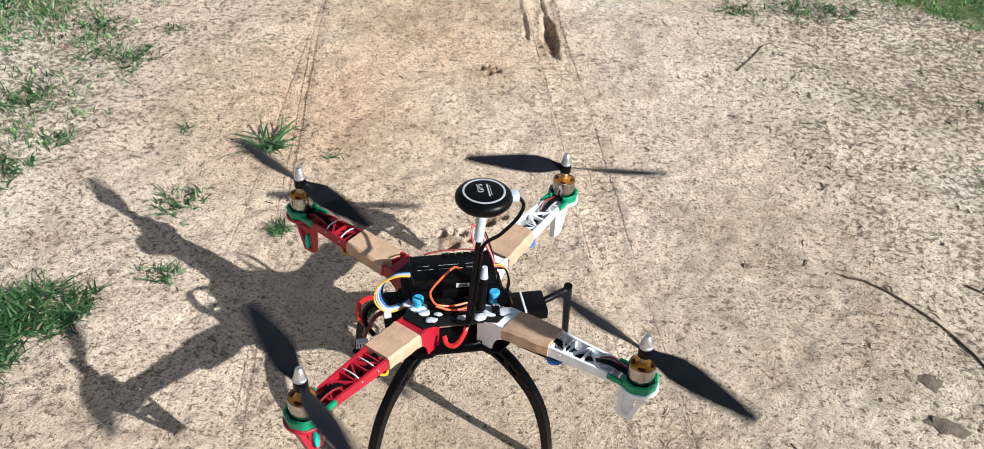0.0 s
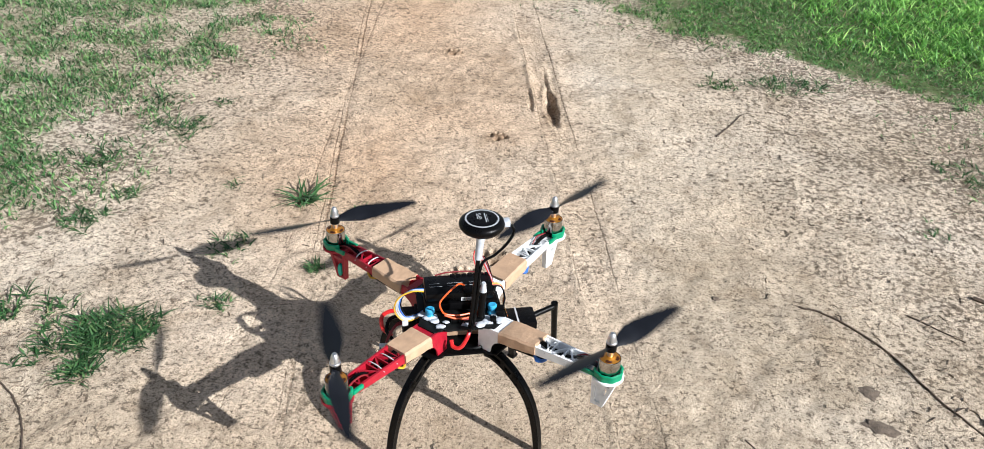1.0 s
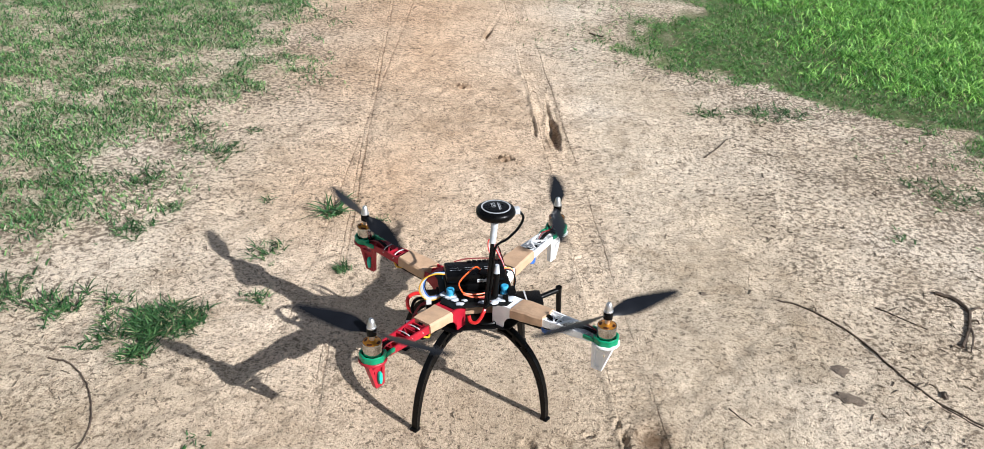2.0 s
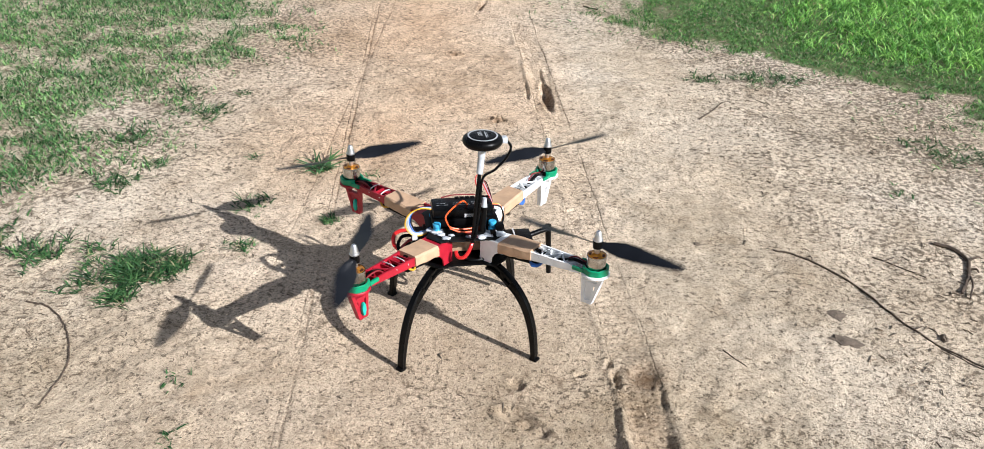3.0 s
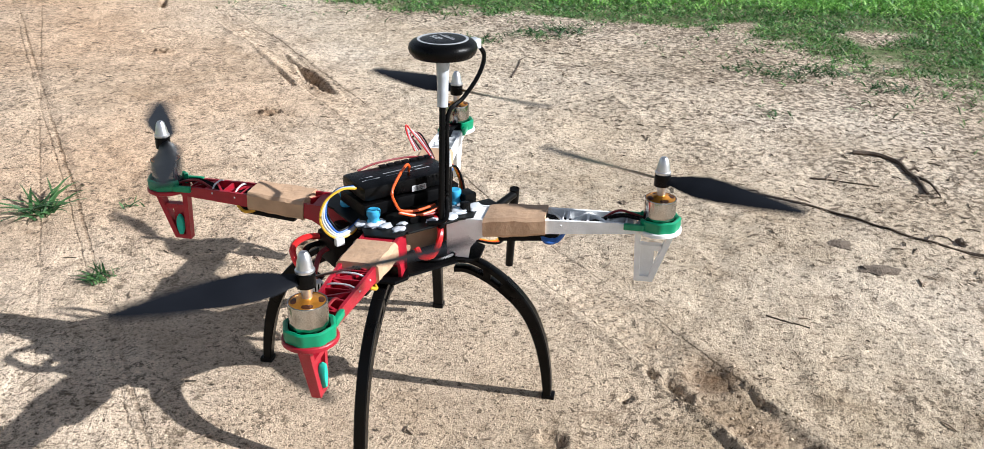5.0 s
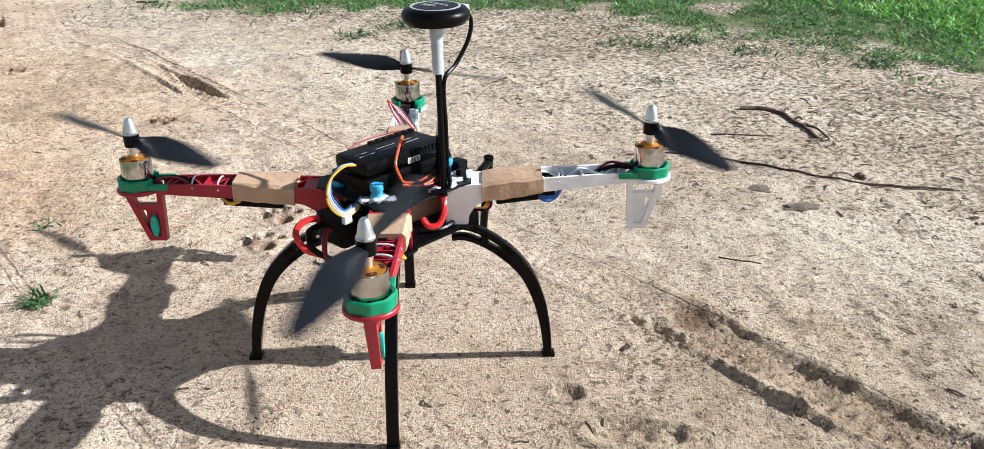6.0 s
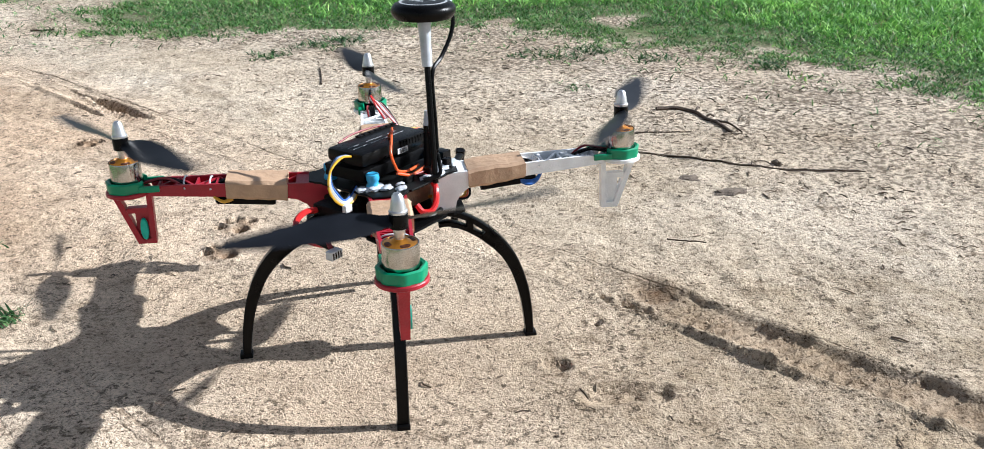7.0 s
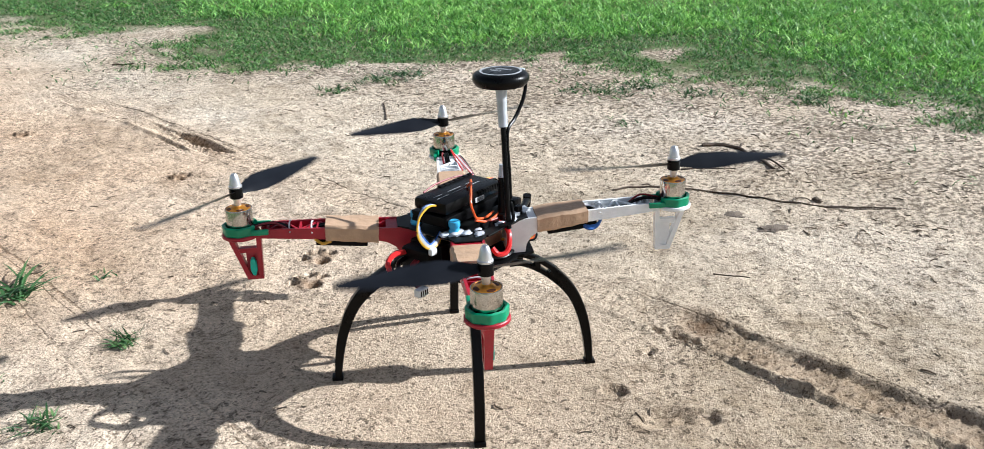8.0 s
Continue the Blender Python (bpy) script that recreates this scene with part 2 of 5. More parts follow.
STRAW = shader("dry_straw", (0.25, 0.195, 0.14), 0.9, vary=0.3, vscale=60, island=0.6)
CLOD = shader("soil_crumb", (0.40, 0.315, 0.225), 0.95, vary=0.2, vscale=200, island=0.45, bump=0.4)
BARK = shader("dead_stick", (0.085, 0.06, 0.042), 0.9, vary=0.35, vscale=90, bump=0.8, bscale=500)
DUNG = shader("damp_clod", (0.15, 0.115, 0.085), 0.95, vary=0.3, vscale=120, bump=0.9, bscale=400)
BLACK = shader("black_plastic", (0.0028, 0.0028, 0.0030), 0.30, spec=0.14, vary=0.25, vscale=60, bump=0.12, bscale=900)
SATIN = shader("satin_black", (0.0032, 0.0032, 0.0036), 0.40, spec=0.10, vary=0.3, vscale=50, bump=0.2, bscale=700)
BLADE = shader("carbon_black_blade", (0.007, 0.008, 0.011), 0.36, spec=0.22, vary=0.2, vscale=40)
RED = shader("red_nylon", (0.37, 0.009, 0.024), 0.42, vary=0.16, vscale=60, bump=0.15, bscale=600)
WHITE = shader("white_nylon", (0.88, 0.89, 0.89), 0.45, vary=0.08, vscale=70, bump=0.15, bscale=600)
TAPE = shader("brown_paper_tape", (0.51, 0.335, 0.21), 0.62, vary=0.14, vscale=55, bump=0.5, bscale=160)
GREEN = shader("green_plastic", (0.005, 0.255, 0.12), 0.38, vary=0.12, vscale=80)
CYAN = shader("cyan_green_patch", (0.02, 0.48, 0.36), 0.5, vary=0.15, vscale=150)
SILVER = shader("machined_aluminium", (0.72, 0.72, 0.73), 0.42, 1.0, vary=0.1, vscale=100)
STEEL = shader("brushed_motor_can", (0.50, 0.48, 0.45), 0.13, 1.0, vary=0.15, vscale=150)
GOLD = shader("gold_anodised", (0.80, 0.33, 0.045), 0.34, 0.8, vary=0.15, vscale=120)
# copper darkened to the shade inside the bell's openings
SHADED_COPPER = shader("shaded_copper_winding", (0.10, 0.032, 0.012), 0.5, 0.6, vary=0.3, vscale=400)
BLUE = shader("light_blue_rubber", (0.05, 0.36, 0.62), 0.45, vary=0.12, vscale=120)
NAVY = shader("blue_wire", (0.03, 0.12, 0.42), 0.4)
ORANGE = shader("orange_wire", (0.72, 0.10, 0.015), 0.4)
REDWIRE = shader("red_wire", (0.62, 0.02, 0.02), 0.35)
DARKRED = shader("dark_red_wire", (0.22, 0.015, 0.02), 0.45)
YELLOW = shader("yellow_wire", (0.65, 0.36, 0.02), 0.4)
GREY = shader("grey_white_wire", (0.42, 0.44, 0.46), 0.45)
GLUE = shader("milky_hot_glue", (0.50, 0.53, 0.57), 0.25, vary=0.15, vscale=90, coat=0.3)
LABEL = shader("white_label", (0.62, 0.63, 0.64), 0.55, vary=0.12, vscale=300)
PCB = shader("dark_circuit_board", (0.008, 0.009, 0.009), 0.45, vary=0.4, vscale=120, spec=0.15)


# ---- mesh helpers ----
def part(name, bm, material, parent=None, label="", smooth=35):
    """Links bm as one mesh object, under parent if there is one."""
    me = bpy.data.meshes.new(name)
    bmesh.ops.recalc_face_normals(bm, faces=bm.faces)
    bm.to_mesh(me)
    bm.free()
    for m in (material if isinstance(material, (list, tuple)) else [material]):
        me.materials.append(m)
    if smooth:
        me.shade_smooth()
        me.set_sharp_from_angle(angle=radians(smooth))
    ob = new(name, me)
    if parent is not None:
        ob.parent = parent
    if label:
        ob["label"] = label
    return ob


def box(bm, x0, x1, y0, y1, z0, z1, m=None, bevel=0.0):
    r = bmesh.ops.create_cube(bm, size=1, matrix=Matrix.LocRotScale(((x0 + x1) / 2, (y0 + y1) / 2, (z0 + z1) / 2), None, (x1 - x0, y1 - y0, z1 - z0)))
    vs = r["verts"]
    if m is not None:
        bmesh.ops.transform(bm, matrix=m, verts=vs)
    if bevel:
        es = list({e for v in vs for e in v.link_edges})
        bmesh.ops.bevel(bm, geom=es, offset=bevel, segments=2, affect="EDGES", profile=0.6)
    return bm


def lathe(bm, profile, seg=24, m=None, wobble=None):
    """Turns (radius, z) pairs about z; closed at both ends."""
    rings = []
    for r, z in profile:
        ring = []
        for i in range(seg):
            a = 2 * math.pi * i / seg
            k = wobble(a) if wobble else 1.0
            ring.append(bm.verts.new((r * k * math.cos(a), r * k * math.sin(a), z)))
        rings.append(ring)
    for a, b in zip(rings, rings[1:]):
        for i in range(seg):
            bm.faces.new((a[i], a[(i + 1) % seg], b[(i + 1) % seg], b[i]))
    bm.faces.new(rings[0])
    bm.faces.new(rings[-1])
    if m is not None:
        bmesh.ops.transform(bm, matrix=m, verts=[v for ring in rings for v in ring])
    return bm


def smooth_path(pts, n=8):
    """A Catmull-Rom curve through the points."""
    p = [Vector(q) for q in pts]
    p = [p[0] * 2 - p[1]] + p + [p[-1] * 2 - p[-2]]
    out = []
    for i in range(1, len(p) - 2):
        a, b, c, d = p[i - 1:i + 3]
        for k in range(n):
            t = k / n
            out.append(0.5 * (2 * b + (c - a) * t + (2 * a - 5 * b + 4 * c - d) * t * t + (3 * b - a - 3 * c + d) * t ** 3))
    return out + [p[-2]]


def tube(bm, pts, r, seg=7, n=7, ends=None):
    """A round tube along the points; ends: the radius at start and end."""
    path = smooth_path(pts, n)
    up = Vector((0.13, 0.21, 0.97))
    rings = []
    for i, q in enumerate(path):
        d = (path[min(i + 1, len(path) - 1)] - path[max(i - 1, 0)]).normalized()
        s = d.cross(up)
        if s.length < 0.05:
            s = d.cross(Vector((1, 0, 0)))
        s.normalize()
        u = s.cross(d).normalized()
        f = i / (len(path) - 1)
        rr = r if ends is None else ends[0] * (1 - f) + ends[1] * f
        rings.append([bm.verts.new(q + (s * math.cos(2 * math.pi * k / seg) + u * math.sin(2 * math.pi * k / seg)) * rr) for k in range(seg)])
    for a, b in zip(rings, rings[1:]):
        for k in range(seg):
            bm.faces.new((a[k], a[(k + 1) % seg], b[(k + 1) % seg], b[k]))
    bm.faces.new(rings[0])
    bm.faces.new(rings[-1])
    return bm


def prism(bm, outline, z0, z1, bevel=0.0):
    """An upright prism over (x, y) points."""
    lo = [bm.verts.new((x, y, z0)) for x, y in outline]
    hi = [bm.verts.new((x, y, z1)) for x, y in outline]
    n = len(outline)
    faces = [bm.faces.new(lo[::-1]), bm.faces.new(hi)]
    for i in range(n):
        faces.append(bm.faces.new((lo[i], lo[(i + 1) % n], hi[(i + 1) % n], hi[i])))
    if bevel:
        es = [e for f in faces[:2] for e in f.edges]
        bmesh.ops.bevel(bm, geom=es, offset=bevel, segments=2, affect="EDGES", profile=0.6)
    return bm


def bar(bm, a, b, w, h, ha=None):
    """A straight bar from a to b, w wide across and h high."""
    a, b = Vector(a), Vector(b)
    d = (b - a)
    s = d.cross(Vector((0, 0, 1)))
    s = s.normalized() if s.length > 1e-6 else Vector((0, 1, 0))
    u = s.cross(d).normalized()
    ring = lambda q, hh: [bm.verts.new(q + s * (w / 2) * i + u * (hh / 2) * j) for i, j in ((-1, -1), (1, -1), (1, 1), (-1, 1))]
    p, q = ring(a, h if ha is None else ha), ring(b, h)
    for i in range(4):
        bm.faces.new((p[i], p[(i + 1) % 4], q[(i + 1) % 4], q[i]))
    bm.faces.new(p[::-1])
    bm.faces.new(q)
    return bm


def ring_wall(bm, r0, r1, z0, z1, a0, a1, seg=24):
    """Part of an upright ring between two angles in degrees."""
    rows = []
    full = a1 - a0 >= 360
    for i in range(seg if full else seg + 1):
        a = radians(a0 + (a1 - a0) * i / seg)
        c, s = math.cos(a), math.sin(a)
        rows.append([bm.verts.new((r * c, r * s, z)) for r, z in ((r0, z0), (r1, z0), (r1, z1), (r0, z1))])
    pairs = list(zip(rows, rows[1:] + ([rows[0]] if full else [])))
    for p, q in pairs[:None if full else seg]:
        for k in range(4):
            bm.faces.new((p[k], p[(k + 1) % 4], q[(k + 1) % 4], q[k]))
    if not full:
        bm.faces.new(rows[0])
        bm.faces.new(rows[-1][::-1])
    return bm


# ---- value noise for the ground ----
def lattice(ix, iy, seed):
    h = (ix.astype(np.int64) * 374761393 + iy.astype(np.int64) * 668265263 + seed * 1442695041) & 0xFFFFFFFF
    h = ((h ^ (h >> 13)) * 1274126177) & 0xFFFFFFFF
    h = h ^ (h >> 16)
    return (h & 0xFFFFFF) / float(0xFFFFFF)


def vnoise(x, y, scale, seed):
    x, y = x * scale, y * scale
    ix, iy = np.floor(x), np.floor(y)
    fx, fy = x - ix, y - iy
    fx, fy = fx * fx * (3 - 2 * fx), fy * fy * (3 - 2 * fy)
    a, b = lattice(ix, iy, seed), lattice(ix + 1, iy, seed)
    c, d = lattice(ix, iy + 1, seed), lattice(ix + 1, iy + 1, seed)
    return (a * (1 - fx) + b * fx) * (1 - fy) + (c * (1 - fx) + d * fx) * fy


def fbm(x, y, scale, seed, octaves=4):
    v, amp, tot = 0.0, 1.0, 0.0
    for o in range(octaves):
        v = v + amp * vnoise(x, y, scale * 2 ** o, seed + o * 17)
        tot += amp
        amp *= 0.5
    return v / tot - 0.5


def step(v, lo, hi):
    f = np.clip((v - lo) / (hi - lo), 0, 1)
    return f * f * (3 - 2 * f)


# ---- ground ----
LEFT_EDGE = [(-9.0, 0.4), (-6.0, -0.3), (-2.0, -1.05), (-0.8, -1.25), (0.0, -1.08), (0.27, -0.94), (0.41, -0.84), (0.50, -0.79), (0.65, -0.82), (1.0, -0.86), (1.12, -0.77), (1.30, -0.68), (1.48, -0.72), (1.56, -0.82), (1.8, -0.80), (2.5, -1.02), (9.0, -2.4), (60.0, -13.0)]
RIGHT_EDGE = [(-9.0, 3.9), (-6.0, 3.1), (-1.0, 1.8), (0.0, 1.50), (0.26, 1.42), (0.52, 1.43), (0.60, 1.38), (0.70, 1.34), (0.875, 1.25), (1.0, 1.17), (1.1, 1.13), (1.30, 1.13), (1.38, 1.06), (1.43, 0.90), (1.50, 0.70), (1.56, 0.54), (1.69, 0.29), (1.92, 0.17), (2.2, 0.20), (2.5, -0.02), (2.8, -0.06), (9.0, -1.5), (60.0, -12.0)]


def turf(x, y):
    """How far a place lies inside the turf beside the lane, in metres (negative: on bare soil), left and right."""
    w = 0.18 * fbm(x, y, 5.0, 301, 4) + 0.20 * fbm(x, y, 15.0, 303, 3) + 0.08 * fbm(x, y, 34.0, 305, 3)
    lx = np.interp(y, [p[0] for p in LEFT_EDGE], [p[1] for p in LEFT_EDGE])
    rx = np.interp(y, [p[0] for p in RIGHT_EDGE], [p[1] for p in RIGHT_EDGE])
    # worn bare spots inside the turf
    bare = 0.5 * np.exp(-(((x - 0.37) / 0.17) ** 2 + ((y - 2.30) / 0.08) ** 2)) + 0.30 * np.exp(-(((x - 1.42) / 0.10) ** 2 + ((y - 1.20) / 0.06) ** 2))
    return (lx - x) * 0.9 + w, (x - rx) * 0.75 + w - bare


def dent(h, x, y, cx, cy, rx, ry, depth, turn=0.0, rim=0.3):
    c, s = math.cos(radians(turn)), math.sin(radians(turn))
    u, v = ((x - cx) * c + (y - cy) * s) / rx, (-(x - cx) * s + (y - cy) * c) / ry
    d = np.sqrt(u * u + v * v)
    return h - depth * (1 - step(d, 0.6, 1.05)) + depth * rim * np.exp(-((d - 1.25) / 0.22) ** 2)


PAWS = [(-0.222, 1.83, 0.022), (-0.211, 1.351, 0.022), (-0.02, 0.925, 0.020), (0.052, 0.476, 0.026), (0.008, 0.408, 0.027)]
PRINTS = [(0.184, -0.117, 0.017, 0.030, 70), (0.213, -0.136, 0.015, 0.024, 65), (0.174, -0.045, 0.011, 0.016, 40), (0.266, -0.003, 0.010, 0.006, 20)]
RUT_K, RUT_X = -0.25, 0.35                       # the wheel rut: x = RUT_X + RUT_K * y


def relief(x, y):
    """Height of the ground, and a colour mask: damp soil, plus painted shade in the paw prints."""
    near = np.exp(-((x - 0.2) ** 2 + (y - 0.5) ** 2) / 9.0)
    h = 0.016 * fbm(x, y, 2.3, 11, 3) + (0.0075 * fbm(x, y, 13.0, 23, 4) + 0.0052 * fbm(x, y, 48.0, 41, 3)) * near
    # level round the feet of the craft
    flat = np.exp(-(((x - 0.063) / 0.26) ** 2 + ((y - 0.087) / 0.26) ** 2) ** 2)
    h = h * (1 - 0.85 * flat)
    # two thin tyre lines on the lane's left half
    for x0, k, depth, half in ((-0.178, -0.2115, 0.0012, 0.013), (-0.274, -0.130, 0.0010, 0.011)):
        d = np.abs(x - x0 - k * y + 0.010 * fbm(x, y, 1.7, 51, 2))
        fade = np.clip(0.35 + 1.3 * vnoise(x, y, 3.0, 57), 0, 1)
        h = h - depth * fade * (1 - step(d, half * 0.6, half * 1.3))
    # the wheel rut on the lane's right half
    wob = 0.022 * fbm(x * 0 + 1.5, y, 7.0, 61, 3) + 0.010 * fbm(x, y, 26.0, 63, 3)
    u = (x - RUT_X - RUT_K * y) / 1.03 + wob
    deep = 0.0025 + 0.0090 * (1 - step(y, -0.16, 0.04)) + 0.0025 * (step(y, 1.0, 1.08) * (1 - step(y, 1.30, 1.50)))
    half = 0.034 + 0.006 * fbm(x * 0 + 4.0, y, 16.0, 77, 3)
    bed = 1 - step(np.abs(u), half * 0.72, half * 1.12)
    tread = np.maximum(0, np.sin((y + 0.35 * np.abs(u)) * 2 * math.pi / 0.0165)) * 0.0036 * (1 - step(np.abs(u), 0.020, 0.032)) * (0.3 + vnoise(x, y, 9.0, 66))
    crumb = 0.35 + 1.5 * np.clip(fbm(x, y, 32.0, 71, 4) + 0.35, 0, 1)
    broken = np.clip(0.4 + 1.2 * vnoise(x * 0 + 2.0, y, 8.0, 79), 0, 1.15)
    lip = np.where(u < -half, 1 - step(-u, half, half + 0.009), 1 - step(u, -half, -half + 0.022))
    lip = lip * broken + 0.35 * np.exp(-((u - half * 1.25) / 0.012) ** 2)
    h = h - 0.62 * deep * bed * (0.6 + 0.8 * (0.5 + fbm(x, y, 30.0, 73, 3))) + tread * bed * np.clip(deep / 0.008 + 0.25, 0.25, 1) + lip * crumb * deep * 0.95
    # hollows with a steep side
    for cx, cy, rx, ry, dp, tn in ((0.026, 1.12, 0.006, 0.07, 0.006, 11), (0.060, 1.19, 0.006, 0.13, 0.007, 12), (0.080, 1.09, 0.016, 0.095, 0.015, 13), (0.320, -0.005, 0.008, 0.026, 0.007, 14), (0.306, 0.030, 0.006, 0.013, 0.006, 10), (0.365, 0.010, 0.026, 0.034, 0.004, 14), (0.392, -0.03, 0.006, 0.03, 0.005, 12)):
        rag = 1 + 0.55 * fbm(x, y, 26.0, 81, 3)
        h = dent(h, x, y, cx + (rag - 1) * 0.02, cy, rx * 1.0, ry, dp, tn, 0.25)
    for cx, cy, r in PAWS:
        for dx, dy, k in ((0, -0.55, 1.0), (-0.75, 0.25, 0.55), (-0.22, 0.75, 0.55), (0.35, 0.72, 0.55), (0.85, 0.2, 0.5)):
            h = dent(h, x, y, cx + dx * r, cy + dy * r, r * 0.42 * k ** 0.5, r * 0.44 * k ** 0.5, 0.0125, 0, 0.25)
    for cx, cy, rx, ry, tn in PRINTS:
        h = dent(h, x, y, cx, cy, rx, ry, 0.0055, tn, 0.45)
    damp_and_shade = np.exp(-(((x - 0.366) / 0.030) ** 2 + ((y - 0.008) / 0.036) ** 2)) * np.clip(0.75 + 1.2 * fbm(x, y, 40.0, 91, 3), 0, 1)
    damp_and_shade = np.maximum(damp_and_shade, 0.5 * bed * (1 - step(y, -0.14, 0.06)) * np.clip(0.72 + 1.3 * fbm(x, y, 22.0, 95, 3), 0, 1))
    # the far hollow, coloured a darker brown
    damp_and_shade = np.maximum(damp_and_shade, 0.7 * np.exp(-(((x - 0.080) / 0.016) ** 2 + ((y - 1.09) / 0.085) ** 2)))
    # shade inside the paw prints, put into the soil colour as dark brown
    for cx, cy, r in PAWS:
        damp_and_shade = np.maximum(damp_and_shade, 0.75 * np.exp(-(((x - cx) ** 2 + (y - cy) ** 2) / (r * 0.95) ** 2) ** 2) * np.clip(0.7 + 2.5 * fbm(x, y, 60.0, 97, 2), 0, 1))
    return h, damp_and_shade


def clumpy(x, y, seed):
    return np.clip(0.5 + 2.6 * fbm(x, y, 14.0, seed, 3), 0, 1)


def grow(lo, hi, fine, far, rate=1.22):
    """Grid lines: even from lo to hi, then ever wider out to far."""
    mid = list(np.arange(lo, hi + fine / 2, fine))
    a, d = mid[-1], fine
    while a < far:
        d *= rate
        a += d
        mid.append(a)
    a, d, front = lo, fine, []
    while a > -far:
        d *= rate
        a -= d
        front.append(a)
    return np.array(front[::-1] + mid)


def sheet(name, xs, ys):
    X, Y = np.meshgrid(xs, ys)
    H, D = relief(X, Y)
    L, R = turf(X, Y)
    me = bpy.data.meshes.new(name)
    nx, ny = len(xs), len(ys)
    me.vertices.add(nx * ny)
    me.vertices.foreach_set("co", np.stack([X, Y, H], -1).astype(np.float32).ravel())
    i = (np.arange(ny - 1)[:, None] * nx + np.arange(nx - 1)[None, :]).ravel()
    quads = np.stack([i, i + 1, i + nx + 1, i + nx], -1).astype(np.int32)
    me.loops.add(quads.size)
    me.polygons.add(len(quads))
    me.loops.foreach_set("vertex_index", quads.ravel())
    me.polygons.foreach_set("loop_start", np.arange(0, quads.size, 4, dtype=np.int32))
    me.update(calc_edges=True)
    rag = 0.05 * fbm(X, Y, 30.0, 311, 3)
    T = np.maximum(step(L + rag, 0.02, 0.14) * np.where((X > -2.4) & (Y > -0.2) & (Y < 3.1), 0.12 + 0.65 * clumpy(X, Y, 421), 0.62), step(R + rag, 0.02, 0.14) * 0.95)
    lane = np.clip(1 - np.abs(X + 0.06 + 0.22 * Y) / 0.50, 0, 1) ** 0.6 * np.clip(0.8 + 1.1 * fbm(X, Y, 3.0, 111, 3), 0, 1) * (0.45 + 0.55 * step(Y, 0.0, 1.0))
    litter = np.clip(step(X + 0.25 * Y, 0.55, 1.05) * 0.75 + step(np.maximum(L, R), -0.35, 0.0) * 0.6 + 0.25 * step(-X, 0.25, 0.6), 0, 1)
    stain = np.clip(1.5 * np.exp(-((X - 0.46) / 0.30) ** 2 - ((Y + 0.30) / 0.30) ** 2) + 0.5 * np.exp(-((X - 0.08) / 0.42) ** 2 - ((Y + 0.15) / 0.28) ** 2) + 0.55 * np.exp(-((X - 0.52) / 0.16) ** 2 - ((Y - 0.40) / 0.20) ** 2) + 0.45 * step(-X, 0.25, 0.5) * np.exp(-((Y + 0.1) / 0.3) ** 2) + 0.3 * step(fbm(X, Y, 3.5, 131, 4), 0.02, 0.22), 0, 1)
    for key, v in (("stain", stain), ("turf", T), ("damp_and_shade", D), ("lane", lane), ("litter", litter)):
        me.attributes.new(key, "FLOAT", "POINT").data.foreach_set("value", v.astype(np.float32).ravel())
    me.materials.append(DIRT)
    me.shade_smooth()
    return new(name, me)


ground = tagged(sheet("ground", grow(-0.80, 1.05, 0.004, 420), grow(-0.40, 1.55, 0.004, 420)), "pale sandy packed soil with tyre ruts and fine cracks", "ground", kind="structure")


def height(x, y):
    h, _ = relief(np.atleast_1d(np.asarray(x, float)), np.atleast_1d(np.asarray(y, float)))
    return h


# ---- grass ----
rng = np.random.default_rng(7)


